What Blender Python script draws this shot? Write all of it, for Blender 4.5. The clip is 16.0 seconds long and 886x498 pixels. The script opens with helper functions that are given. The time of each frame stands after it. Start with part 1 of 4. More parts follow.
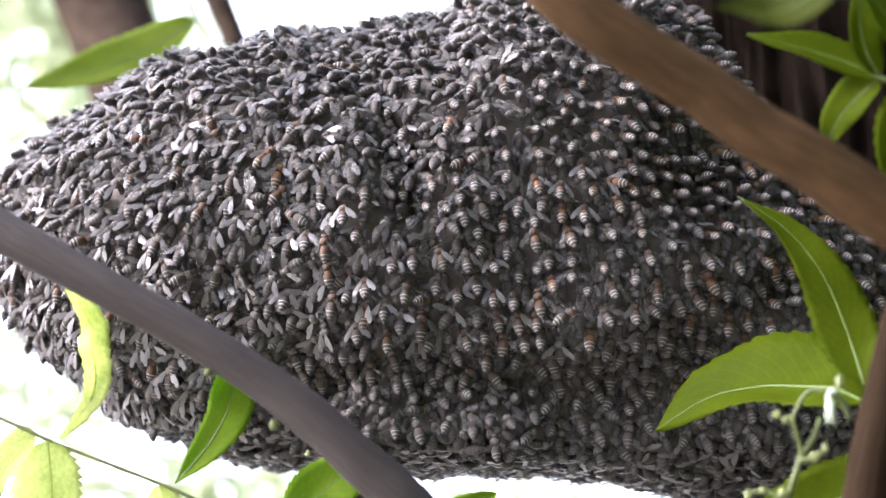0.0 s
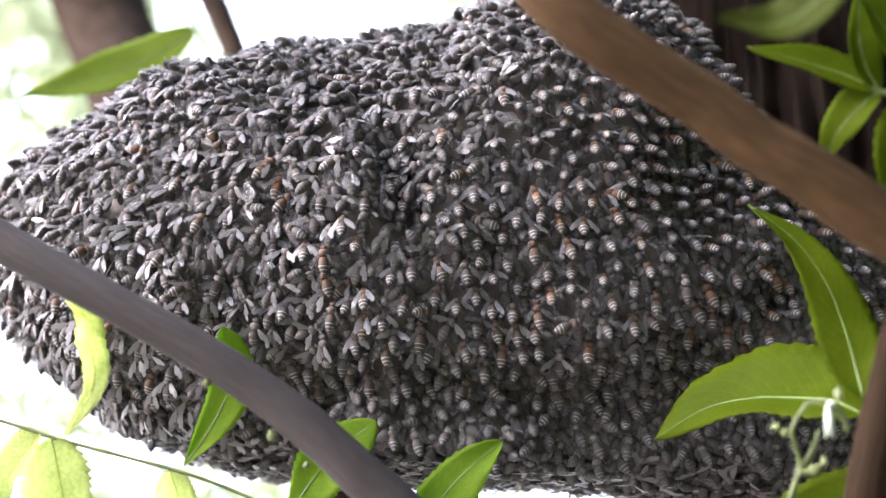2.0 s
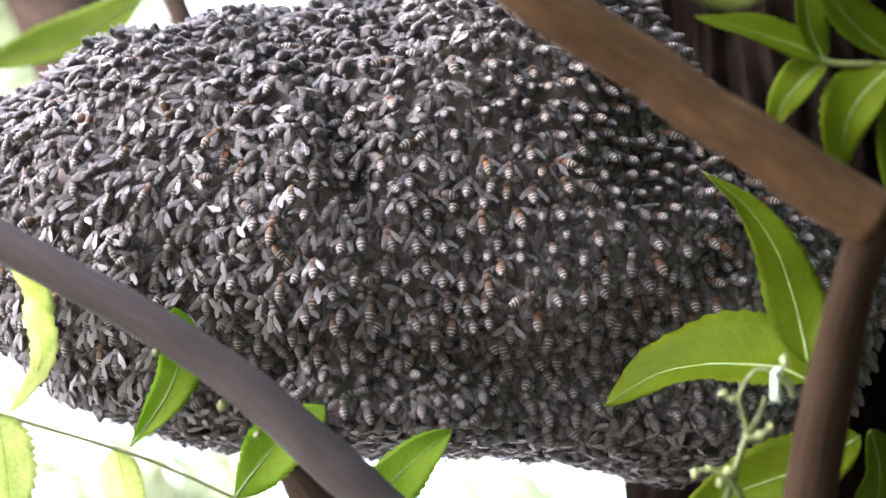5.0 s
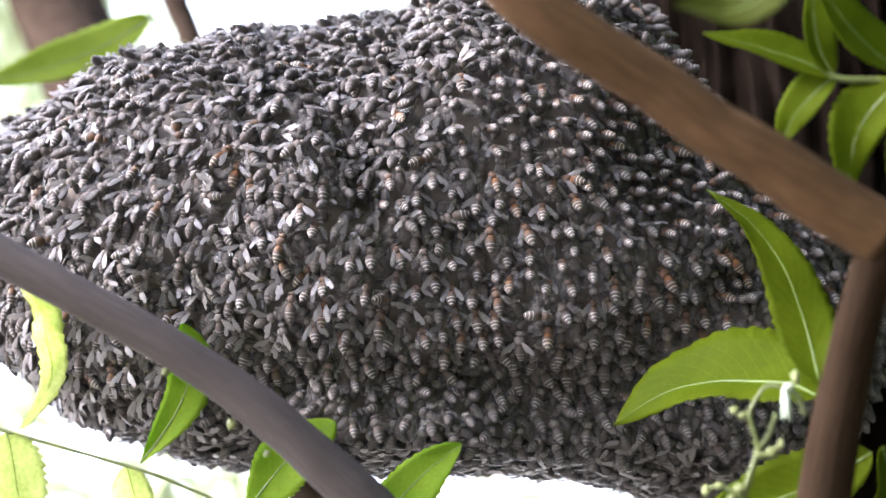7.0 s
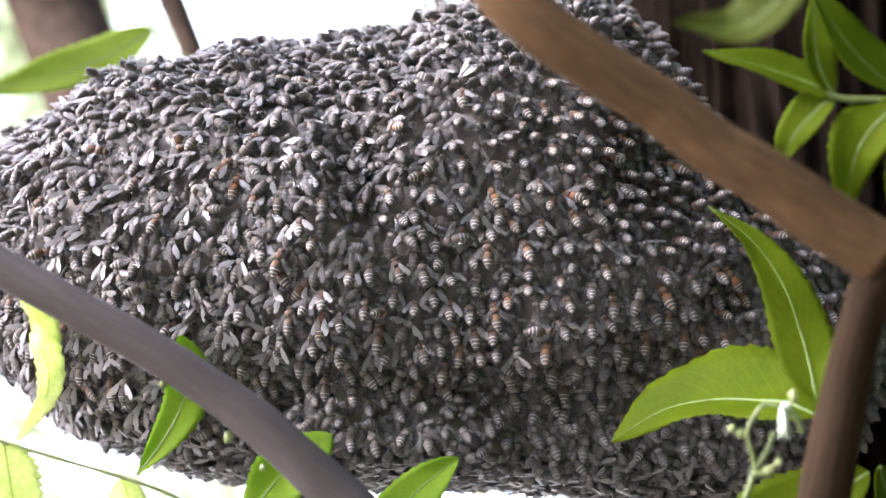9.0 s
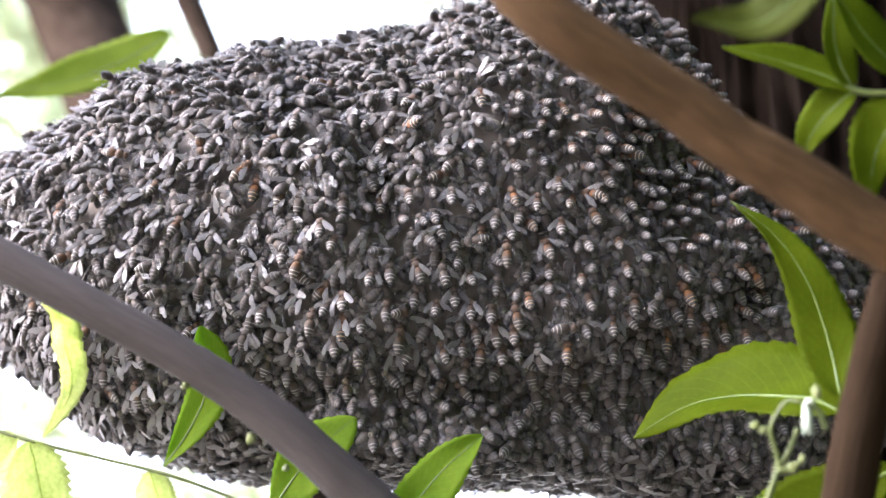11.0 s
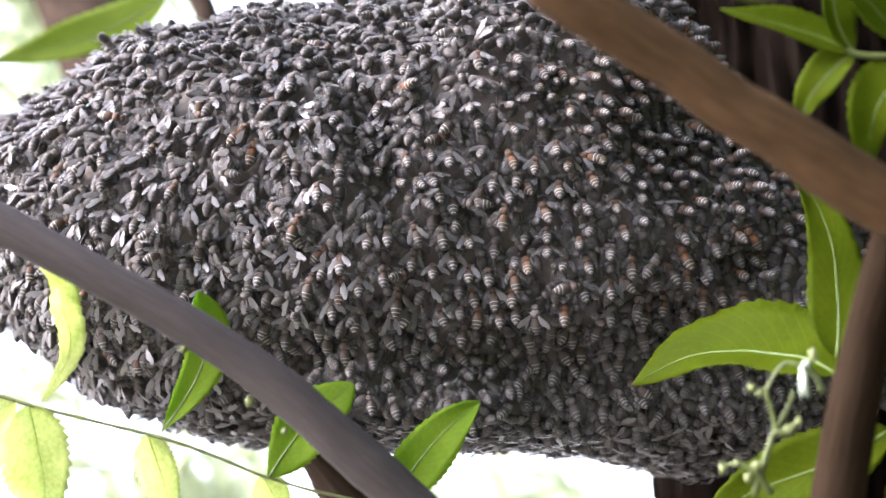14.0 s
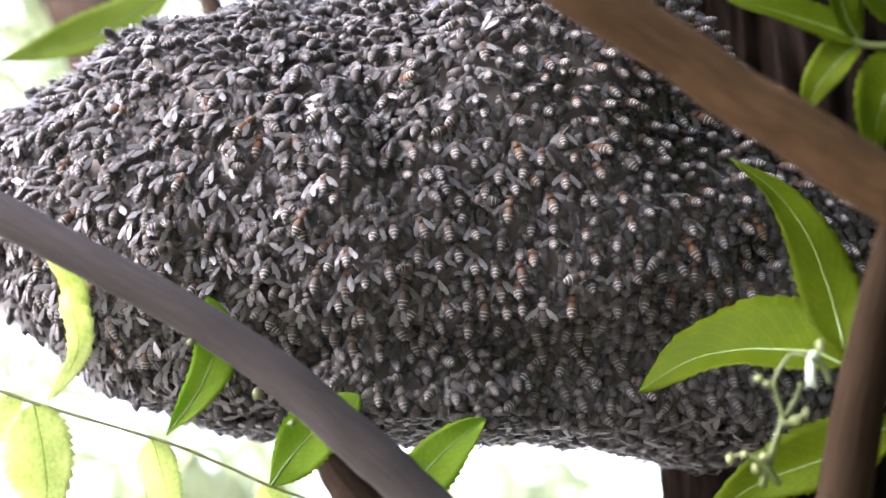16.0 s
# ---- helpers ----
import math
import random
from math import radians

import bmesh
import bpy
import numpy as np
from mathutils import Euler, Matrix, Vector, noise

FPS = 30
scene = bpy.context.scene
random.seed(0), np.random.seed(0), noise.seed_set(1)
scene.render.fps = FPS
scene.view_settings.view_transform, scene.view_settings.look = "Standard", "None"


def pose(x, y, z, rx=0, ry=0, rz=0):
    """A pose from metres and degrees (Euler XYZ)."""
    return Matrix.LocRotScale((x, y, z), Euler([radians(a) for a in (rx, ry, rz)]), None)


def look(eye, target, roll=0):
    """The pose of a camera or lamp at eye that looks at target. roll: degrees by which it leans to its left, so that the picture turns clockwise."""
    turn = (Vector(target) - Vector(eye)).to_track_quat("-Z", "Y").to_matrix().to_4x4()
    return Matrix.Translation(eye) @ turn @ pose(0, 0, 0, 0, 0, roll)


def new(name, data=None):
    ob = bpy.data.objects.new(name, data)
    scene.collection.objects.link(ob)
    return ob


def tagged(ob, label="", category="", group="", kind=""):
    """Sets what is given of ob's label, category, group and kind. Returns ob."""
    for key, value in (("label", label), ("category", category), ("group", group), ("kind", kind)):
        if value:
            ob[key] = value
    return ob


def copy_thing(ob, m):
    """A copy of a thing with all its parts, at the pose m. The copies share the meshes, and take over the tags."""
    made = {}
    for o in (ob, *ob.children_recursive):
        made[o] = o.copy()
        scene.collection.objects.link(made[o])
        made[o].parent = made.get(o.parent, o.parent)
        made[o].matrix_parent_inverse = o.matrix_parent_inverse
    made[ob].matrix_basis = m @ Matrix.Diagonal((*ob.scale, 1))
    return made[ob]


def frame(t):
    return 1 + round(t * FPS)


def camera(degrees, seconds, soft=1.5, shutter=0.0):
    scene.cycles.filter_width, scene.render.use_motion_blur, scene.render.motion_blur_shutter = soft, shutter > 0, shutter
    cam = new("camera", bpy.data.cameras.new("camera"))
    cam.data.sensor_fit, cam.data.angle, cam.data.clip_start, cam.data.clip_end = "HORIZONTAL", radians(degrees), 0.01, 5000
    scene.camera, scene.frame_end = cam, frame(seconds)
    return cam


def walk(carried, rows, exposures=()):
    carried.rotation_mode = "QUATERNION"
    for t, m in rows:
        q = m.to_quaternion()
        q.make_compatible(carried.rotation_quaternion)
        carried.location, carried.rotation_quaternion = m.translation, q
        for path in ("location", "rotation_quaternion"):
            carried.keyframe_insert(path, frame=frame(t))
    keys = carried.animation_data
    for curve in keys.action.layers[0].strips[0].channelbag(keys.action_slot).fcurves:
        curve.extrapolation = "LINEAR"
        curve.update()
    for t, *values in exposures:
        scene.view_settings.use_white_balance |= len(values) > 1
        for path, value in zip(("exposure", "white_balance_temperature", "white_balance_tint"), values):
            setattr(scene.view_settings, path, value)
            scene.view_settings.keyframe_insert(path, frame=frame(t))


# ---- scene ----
# A red dwarf honeybee colony on a neem trunk, seen from below through twigs.
EYE = (0.0, 0.0, 1.5)
TILT = 20.0
cam = camera(36, 16.0, soft=1.3, shutter=0.0)
cam.data.dof.use_dof = True
cam.data.dof.focus_distance = 0.392
cam.data.dof.aperture_fstop = 9.5
walk(cam, [
    (0, look(EYE, (-0.0311, 0.9385, 1.8439), 0.75)),
    (0.5, look(EYE, (-0.0332, 0.9368, 1.8482), 0.88)),
    (1, look(EYE, (-0.0355, 0.9353, 1.8521), 0.92)),
    (1.5, look(EYE, (-0.0351, 0.9350, 1.8528), 1.06)),
    (2, look(EYE, (-0.0305, 0.9356, 1.8517), 0.92)),
    (2.5, look(EYE, (-0.0166, 0.9394, 1.8426), 0.65)),
    (3, look(EYE, (-0.0023, 0.9445, 1.8286), 0.28)),
    (3.5, look(EYE, (0.0040, 0.9465, 1.8226), 0.07)),
    (4, look(EYE, (0.0061, 0.9465, 1.8227), 0.01)),
    (4.2, look(EYE, (0.0066, 0.9461, 1.8237), 0.00)),
    (6.3, look(EYE, (0.0030, 0.9402, 1.8406), -0.05)),
    (6.5, look(EYE, (0.0018, 0.9399, 1.8414), -0.11)),
    (7, look(EYE, (-0.0005, 0.9394, 1.8428), -0.10)),
    (7.5, look(EYE, (0.0000, 0.9397, 1.8420), 0.00)),
    (8, look(EYE, (0.0016, 0.9393, 1.8431), 0.07)),
    (8.5, look(EYE, (0.0018, 0.9383, 1.8459), 0.11)),
    (9, look(EYE, (0.0003, 0.9356, 1.8532), 0.47)),
    (9.2, look(EYE, (-0.0016, 0.9342, 1.8568), 0.57)),
    (11.3, look(EYE, (-0.0158, 0.9365, 1.8502), 0.18)),
    (11.5, look(EYE, (-0.0165, 0.9379, 1.8464), 0.23)),
    (12, look(EYE, (-0.0164, 0.9401, 1.8404), 0.39)),
    (12.5, look(EYE, (-0.0144, 0.9411, 1.8378), 0.08)),
    (13, look(EYE, (-0.0116, 0.9416, 1.8366), -0.06)),
    (13.5, look(EYE, (-0.0110, 0.9432, 1.8321), -0.06)),
    (14, look(EYE, (-0.0129, 0.9448, 1.8274), 0.08)),
    (14.5, look(EYE, (-0.0197, 0.9465, 1.8222), -0.01)),
    (15, look(EYE, (-0.0243, 0.9472, 1.8198), 0.22)),
    (15.5, look(EYE, (-0.0239, 0.9475, 1.8189), 0.06)),
    (16, look(EYE, (-0.0179, 0.9466, 1.8218), -0.02)),
], exposures=[(0, 2.71, 5300, 21), (2, 2.75, 5300, 21), (4, 2.92, 5300, 21), (8.1, 2.94, 5300, 21), (8.4, 2.56, 5300, 21), (8.65, 2.56, 5300, 21), (8.95, 3.05, 5300, 21), (9.2, 3.05, 5300, 21), (11.3, 2.88, 5300, 21), (16, 2.82, 5300, 21)])

# ---- daylight ----
world = bpy.data.worlds.new("sky")
scene.world = world
world.use_nodes = True
sky = world.node_tree.nodes.new("ShaderNodeTexSky")
sky.sky_type = "NISHITA"
sky.sun_disc = False
sky.sun_elevation = radians(33)
sky.sun_rotation = radians(-103)
sky.air_density = 1.0
sky.dust_density = 8.0
sky.ozone_density = 0.6
world.node_tree.links.new(sky.outputs[0], world.node_tree.nodes["Background"].inputs[0])
world.node_tree.nodes["Background"].inputs[1].default_value = 0.10
sun = new("sun", bpy.data.lights.new("sun", "SUN"))
sun.data.energy = 1.05
sun.data.angle = radians(65)
sun.data.color = (1.0, 0.985, 0.96)
sun.matrix_world = look((-0.95, -0.22, 0.70), (0, 0, 0))


# ---- materials ----
def nodes_of(name):
    m = bpy.data.materials.new(name)
    m.use_nodes = True
    return m, m.node_tree, m.node_tree.nodes["Principled BSDF"]


def node(tree, kind, **values):
    n = tree.nodes.new(kind)
    for key, value in values.items():
        n.inputs[key].default_value = value
    return n


def ramp(tree, stops):
    r = tree.nodes.new("ShaderNodeValToRGB")
    r.color_ramp.elements[0].position, r.color_ramp.elements[0].color = stops[0][0], (*stops[0][1], 1)
    r.color_ramp.elements[1].position, r.color_ramp.elements[1].color = stops[-1][0], (*stops[-1][1], 1)
    for p, c in stops[1:-1]:
        r.color_ramp.elements.new(p).color = (*c, 1)
    return r


def math_node(tree, op, a, b=None):
    n = tree.nodes.new("ShaderNodeMath")
    n.operation = op
    for i, v in enumerate((a, b)):
        if v is None:
            continue
        if isinstance(v, (int, float)):
            n.inputs[i].default_value = v
        else:
            tree.links.new(v, n.inputs[i])
    return n.outputs[0]


def bump(tree, shader, height, strength, distance):
    b = node(tree, "ShaderNodeBump", Strength=strength, Distance=distance)
    tree.links.new(height, b.inputs["Height"])
    tree.links.new(b.outputs[0], shader.inputs["Normal"])


def bark_material(name, dark, light, stretch, scale, rough=0.8, relief=0.0015, gloss=0.15):
    m, t, s = nodes_of(name)
    co = t.nodes.new("ShaderNodeTexCoord")
    mp = node(t, "ShaderNodeMapping")
    mp.inputs["Scale"].default_value = stretch
    t.links.new(co.outputs["UV"], mp.inputs["Vector"])
    fine = node(t, "ShaderNodeTexNoise", Scale=scale, Detail=6.0, Roughness=0.65)
    t.links.new(mp.outputs[0], fine.inputs["Vector"])
    wide = node(t, "ShaderNodeTexNoise", Scale=scale * 0.16, Detail=3.0)
    t.links.new(mp.outputs[0], wide.inputs["Vector"])
    total = math_node(t, "ADD", math_node(t, "MULTIPLY", fine.outputs[0], 0.6), math_node(t, "MULTIPLY", wide.outputs[0], 0.4))
    mid = tuple((a + b) / 2 for a, b in zip(dark, light))
    r = ramp(t, [(0.38, dark), (0.5, mid), (0.62, light)])
    t.links.new(total, r.inputs[0])
    t.links.new(r.outputs[0], s.inputs["Base Color"])
    s.inputs["Roughness"].default_value = rough
    s.inputs["Specular IOR Level"].default_value = gloss
    bump(t, s, fine.outputs[0], 0.6, relief)
    return m


def leaf_material(name, low, high, vein, glow=0.45, depth=1.1):
    """Blade: reticulate veins off the midrib, two-scale tint, light passing through."""
    m, t, s = nodes_of(name)
    uv = t.nodes.new("ShaderNodeUVMap")
    sep = t.nodes.new("ShaderNodeSeparateXYZ")
    t.links.new(uv.outputs[0], sep.inputs[0])
    across = math_node(t, "ABSOLUTE", math_node(t, "SUBTRACT", sep.outputs[0], 0.5))
    lane = math_node(t, "SUBTRACT", math_node(t, "MULTIPLY", sep.outputs[1], 13.0), math_node(t, "MULTIPLY", across, 7.0))
    saw = math_node(t, "ABSOLUTE", math_node(t, "SUBTRACT", math_node(t, "FRACT", lane), 0.5))
    side = math_node(t, "LESS_THAN", saw, 0.05)
    big = node(t, "ShaderNodeTexNoise", Scale=60.0, Detail=3.0)
    obj = t.nodes.new("ShaderNodeTexCoord")
    t.links.new(obj.outputs["Object"], big.inputs["Vector"])
    small = node(t, "ShaderNodeTexNoise", Scale=900.0, Detail=2.0)
    t.links.new(obj.outputs["Object"], small.inputs["Vector"])
    mixv = math_node(t, "ADD", math_node(t, "MULTIPLY", big.outputs[0], 0.7), math_node(t, "MULTIPLY", small.outputs[0], 0.3))
    r = ramp(t, [(0.35, low), (0.65, high)])
    t.links.new(mixv, r.inputs[0])
    mix = t.nodes.new("ShaderNodeMix")
    mix.data_type = "RGBA"
    t.links.new(math_node(t, "MULTIPLY", side, 0.16), mix.inputs["Factor"])
    t.links.new(r.outputs[0], mix.inputs["A"])
    mix.inputs["B"].default_value = (*vein, 1)
    t.links.new(mix.outputs["Result"], s.inputs["Base Color"])
    s.inputs["Roughness"].default_value = 0.5
    s.inputs["Specular IOR Level"].default_value = 0.02
    bump(t, s, math_node(t, "ADD", math_node(t, "MULTIPLY", side, -0.5), small.outputs[0]), 0.35, 0.0004)
    tr = t.nodes.new("ShaderNodeBsdfTranslucent")
    hue = node(t, "ShaderNodeHueSaturation", Saturation=depth, Value=2.2)
    t.links.new(mix.outputs["Result"], hue.inputs["Color"])
    t.links.new(hue.outputs[0], tr.inputs[0])
    ms = node(t, "ShaderNodeMixShader", Fac=glow)
    t.links.new(s.outputs[0], ms.inputs[1])
    t.links.new(tr.outputs[0], ms.inputs[2])
    t.links.new(ms.outputs[0], t.nodes["Material Output"].inputs[0])
    return m


def plain_material(name, low, high, scale, rough=0.6, relief=0.0):
    m, t, s = nodes_of(name)
    co = t.nodes.new("ShaderNodeTexCoord")
    n = node(t, "ShaderNodeTexNoise", Scale=scale, Detail=4.0)
    t.links.new(co.outputs["Object"], n.inputs["Vector"])
    r = ramp(t, [(0.35, low), (0.65, high)])
    t.links.new(n.outputs[0], r.inputs[0])
    t.links.new(r.outputs[0], s.inputs["Base Color"])
    s.inputs["Roughness"].default_value = rough
    if relief:
        bump(t, s, n.outputs[0], 0.5, relief)
    return m


def ground_material():
    """Unseen ground: earth darkened for the tree's shade, pale beyond to bounce light up."""
    m, t, s = nodes_of("shaded_earth_and_bounce")
    co = t.nodes.new("ShaderNodeTexCoord")
    n = node(t, "ShaderNodeTexNoise", Scale=1.5, Detail=4.0)
    t.links.new(co.outputs["Object"], n.inputs["Vector"])
    earth = ramp(t, [(0.35, (0.09, 0.083, 0.067)), (0.65, (0.17, 0.157, 0.127))])
    # added pale area, bright as if sunlit, to put glints on the colony's underside
    bounce_field = ramp(t, [(0.35, (0.40, 0.38, 0.30)), (0.65, (0.56, 0.53, 0.44))])
    for r in (earth, bounce_field):
        t.links.new(n.outputs[0], r.inputs[0])
    sep = t.nodes.new("ShaderNodeSeparateXYZ")
    t.links.new(co.outputs["Object"], sep.inputs[0])
    border = math_node(t, "ADD", sep.outputs[1], math_node(t, "MULTIPLY", n.outputs[0], 2.0))
    edge = node(t, "ShaderNodeMapRange")
    edge.inputs["From Min"].default_value, edge.inputs["From Max"].default_value = 4.5, 6.0
    t.links.new(border, edge.inputs["Value"])
    mix = t.nodes.new("ShaderNodeMix")
    mix.data_type = "RGBA"
    t.links.new(edge.outputs[0], mix.inputs["Factor"])
    t.links.new(earth.outputs[0], mix.inputs["A"])
    t.links.new(bounce_field.outputs[0], mix.inputs["B"])
    t.links.new(mix.outputs["Result"], s.inputs["Base Color"])
    s.inputs["Roughness"].default_value = 0.95
    bump(t, s, n.outputs[0], 0.5, 0.02)
    return m


def abdomen_material():
    """Russet fore segments, then black with pale hair bands; u holds one tone for each bee, v runs from waist to tip."""
    m, t, s = nodes_of("bee_abdomen")
    uv = t.nodes.new("ShaderNodeUVMap")
    sep = t.nodes.new("ShaderNodeSeparateXYZ")
    t.links.new(uv.outputs[0], sep.inputs[0])
    tone, along = sep.outputs[0], sep.outputs[1]
    russet = ramp(t, [(0.0, (0.085, 0.075, 0.067)), (0.5, (0.080, 0.063, 0.049)), (0.8, (0.11, 0.060, 0.030)), (1.0, (0.21, 0.092, 0.034))])
    t.links.new(tone, russet.inputs[0])
    # rusty first segments fade into black ones
    fore = t.nodes.new("ShaderNodeMix")
    fore.data_type = "RGBA"
    edge = node(t, "ShaderNodeMapRange")
    edge.inputs["From Min"].default_value, edge.inputs["From Max"].default_value = 0.30, 0.48
    t.links.new(along, edge.inputs["Value"])
    t.links.new(edge.outputs[0], fore.inputs["Factor"])
    t.links.new(russet.outputs[0], fore.inputs["A"])
    fore.inputs["B"].default_value = (0.078, 0.070, 0.064, 1)
    cycle = math_node(t, "FRACT", math_node(t, "MULTIPLY", along, 6.0))
    pale = math_node(t, "MULTIPLY", math_node(t, "LESS_THAN", cycle, 0.27), math_node(t, "MULTIPLY", math_node(t, "GREATER_THAN", along, 0.45), math_node(t, "LESS_THAN", along, 0.95)))
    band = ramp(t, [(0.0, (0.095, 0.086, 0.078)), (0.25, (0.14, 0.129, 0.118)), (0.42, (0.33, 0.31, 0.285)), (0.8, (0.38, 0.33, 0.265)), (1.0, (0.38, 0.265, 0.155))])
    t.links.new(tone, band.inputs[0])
    mix = t.nodes.new("ShaderNodeMix")
    mix.data_type = "RGBA"
    t.links.new(pale, mix.inputs["Factor"])
    t.links.new(fore.outputs["Result"], mix.inputs["A"])
    t.links.new(band.outputs[0], mix.inputs["B"])
    t.links.new(mix.outputs["Result"], s.inputs["Base Color"])
    s.inputs["Specular IOR Level"].default_value = 0.12
    s.inputs["Roughness"].default_value = 0.5
    n = node(t, "ShaderNodeTexNoise", Scale=3000.0, Detail=2.0)
    co = t.nodes.new("ShaderNodeTexCoord")
    t.links.new(co.outputs["Object"], n.inputs["Vector"])
    bump(t, s, n.outputs[0], 0.4, 0.0002)
    return m


def thorax_material():
    """Short hair, grey at low and dark brown at high tone (u holds the tone), with a finer mottle."""
    m, t, s = nodes_of("bee_thorax")
    uv = t.nodes.new("ShaderNodeUVMap")
    sep = t.nodes.new("ShaderNodeSeparateXYZ")
    t.links.new(uv.outputs[0], sep.inputs[0])
    tint = ramp(t, [(0.0, (0.205, 0.187, 0.172)), (0.40, (0.200, 0.174, 0.152)), (0.55, (0.120, 0.082, 0.057)), (1.0, (0.150, 0.082, 0.042))])
    t.links.new(sep.outputs[0], tint.inputs[0])
    co = t.nodes.new("ShaderNodeTexCoord")
    n = node(t, "ShaderNodeTexNoise", Scale=1600.0, Detail=4.0)
    t.links.new(co.outputs["Object"], n.inputs["Vector"])
    shade = ramp(t, [(0.35, (0.5, 0.5, 0.5)), (0.65, (1.0, 1.0, 1.0))])
    t.links.new(n.outputs[0], shade.inputs[0])
    mix = t.nodes.new("ShaderNodeMix")
    mix.data_type, mix.blend_type = "RGBA", "MULTIPLY"
    mix.inputs["Factor"].default_value = 1.0
    t.links.new(tint.outputs[0], mix.inputs["A"])
    t.links.new(shade.outputs[0], mix.inputs["B"])
    t.links.new(mix.outputs["Result"], s.inputs["Base Color"])
    s.inputs["Roughness"].default_value = 0.8
    bump(t, s, n.outputs[0], 0.5, 0.0003)
    return m


def wing_material():
    m, t, s = nodes_of("bee_wing")
    uv = t.nodes.new("ShaderNodeUVMap")
    sep = t.nodes.new("ShaderNodeSeparateXYZ")
    t.links.new(uv.outputs[0], sep.inputs[0])
    # cells between dark veins; u is opacity, set by place to imitate haze and glints
    cells = t.nodes.new("ShaderNodeTexVoronoi")
    cells.feature = "DISTANCE_TO_EDGE"
    cells.inputs["Scale"].default_value = 1300.0
    co = t.nodes.new("ShaderNodeTexCoord")
    t.links.new(co.outputs["Object"], cells.inputs["Vector"])
    r = ramp(t, [(0.015, (0.125, 0.115, 0.108)), (0.06, (0.200, 0.187, 0.176))])
    t.links.new(cells.outputs[0], r.inputs[0])
    t.links.new(r.outputs[0], s.inputs["Base Color"])
    s.inputs["Roughness"].default_value = 0.33
    s.inputs["IOR"].default_value = 1.5
    t.links.new(sep.outputs[0], s.inputs["Alpha"])
    bump(t, s, cells.outputs[0], 0.4, 0.0003)
    # light from behind shines through the film
    tr = t.nodes.new("ShaderNodeBsdfTranslucent")
    tr.inputs[0].default_value = (0.62, 0.60, 0.57, 1)
    ms = node(t, "ShaderNodeMixShader", Fac=0.10)
    t.links.new(s.outputs[0], ms.inputs[1])
    t.links.new(tr.outputs[0], ms.inputs[2])
    t.links.new(ms.outputs[0], t.nodes["Material Output"].inputs[0])
    return m


M_ABDOMEN = abdomen_material()
M_WING = wing_material()
M_THORAX = thorax_material()
M_LEG = plain_material("bee_leg", (0.012, 0.010, 0.009), (0.03, 0.022, 0.016), 900.0, 0.5)
# wax colour raised so that gaps between bees look veiled by haze
M_COMB = plain_material("comb_wax", (0.18, 0.152, 0.128), (0.28, 0.242, 0.205), 260.0, 0.85, 0.001)
# near-black albedo: the deep shade on the trunk is put into the bark colour
M_SHADED_BARK = bark_material("shaded_trunk_bark", (0.0022, 0.0016, 0.0011), (0.0085, 0.0062, 0.0046), (1, 0.18, 1), 34.0, 0.95, 0.003, 0.0)
M_BRANCH = bark_material("smooth_brown_bark", (0.046, 0.027, 0.012), (0.095, 0.057, 0.026), (1, 0.5, 1), 14.0, 0.7, 0.0005, 0.05)
M_GREYBRANCH = bark_material("grey_brown_bark", (0.051, 0.043, 0.038), (0.073, 0.062, 0.055), (1, 0.4, 1), 18.0, 0.75, 0.0003)
M_BOUGH = bark_material("bough_bark", (0.030, 0.021, 0.015), (0.068, 0.050, 0.036), (1, 0.4, 1), 10.0, 0.9, 0.002, 0.0)
M_STEM = bark_material("reddish_stem_bark", (0.016, 0.0108, 0.0066), (0.034, 0.0230, 0.0140), (1, 0.4, 1), 14.0, 0.8, 0.0004, 0.0)
M_LEAF = leaf_material("neem_leaf", (0.046, 0.068, 0.001), (0.063, 0.089, 0.0015), (0.10, 0.15, 0.008))
M_YOUNG = leaf_material("young_neem_leaf", (0.21, 0.255, 0.05), (0.42, 0.45, 0.20), (0.48, 0.52, 0.26), 0.72, 0.85)
# pale copy of the leaf: the sunlit look of distant leaves is in its colour
M_FAR = leaf_material("far_sunlit_leaf", (0.16, 0.182, 0.10), (0.27, 0.29, 0.19), (0.36, 0.39, 0.22), 0.6)
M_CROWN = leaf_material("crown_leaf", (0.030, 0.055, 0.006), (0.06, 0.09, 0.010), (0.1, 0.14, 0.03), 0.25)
# brighter copy of the leaf: backlight from the white sky put into the colour
M_BACKLIT = leaf_material("backlit_neem_leaf", (0.095, 0.155, 0.006), (0.14, 0.205, 0.014), (0.22, 0.28, 0.05), 0.6)
M_BACK = leaf_material("mature_leaf", (0.095, 0.130, 0.012), (0.13, 0.170, 0.020), (0.15, 0.2, 0.04), 0.45)
# shaded copy of the leaf: its shade is painted in as a darker green
M_SHADED_LEAF = leaf_material("shaded_neem_leaf", (0.018, 0.025, 0.003), (0.032, 0.040, 0.005), (0.09, 0.10, 0.02), 0.2)
M_RIB = plain_material("leaf_midrib", (0.080, 0.125, 0.012), (0.11, 0.16, 0.022), 300.0, 0.5)
M_TWIG = plain_material("green_twig", (0.055, 0.075, 0.010), (0.09, 0.11, 0.022), 300.0, 0.55)
M_PALE_TWIG = plain_material("pale_twig", (0.12, 0.145, 0.04), (0.20, 0.22, 0.075), 300.0, 0.55)
M_BUD = plain_material("pale_bud", (0.10, 0.125, 0.03), (0.17, 0.19, 0.06), 500.0, 0.5)
M_PETAL = plain_material("white_petal", (0.22, 0.27, 0.18), (0.34, 0.39, 0.30), 400.0, 0.5)
M_GROUND = ground_material()


# ---- helpers of the scene ----
PLACE = {}


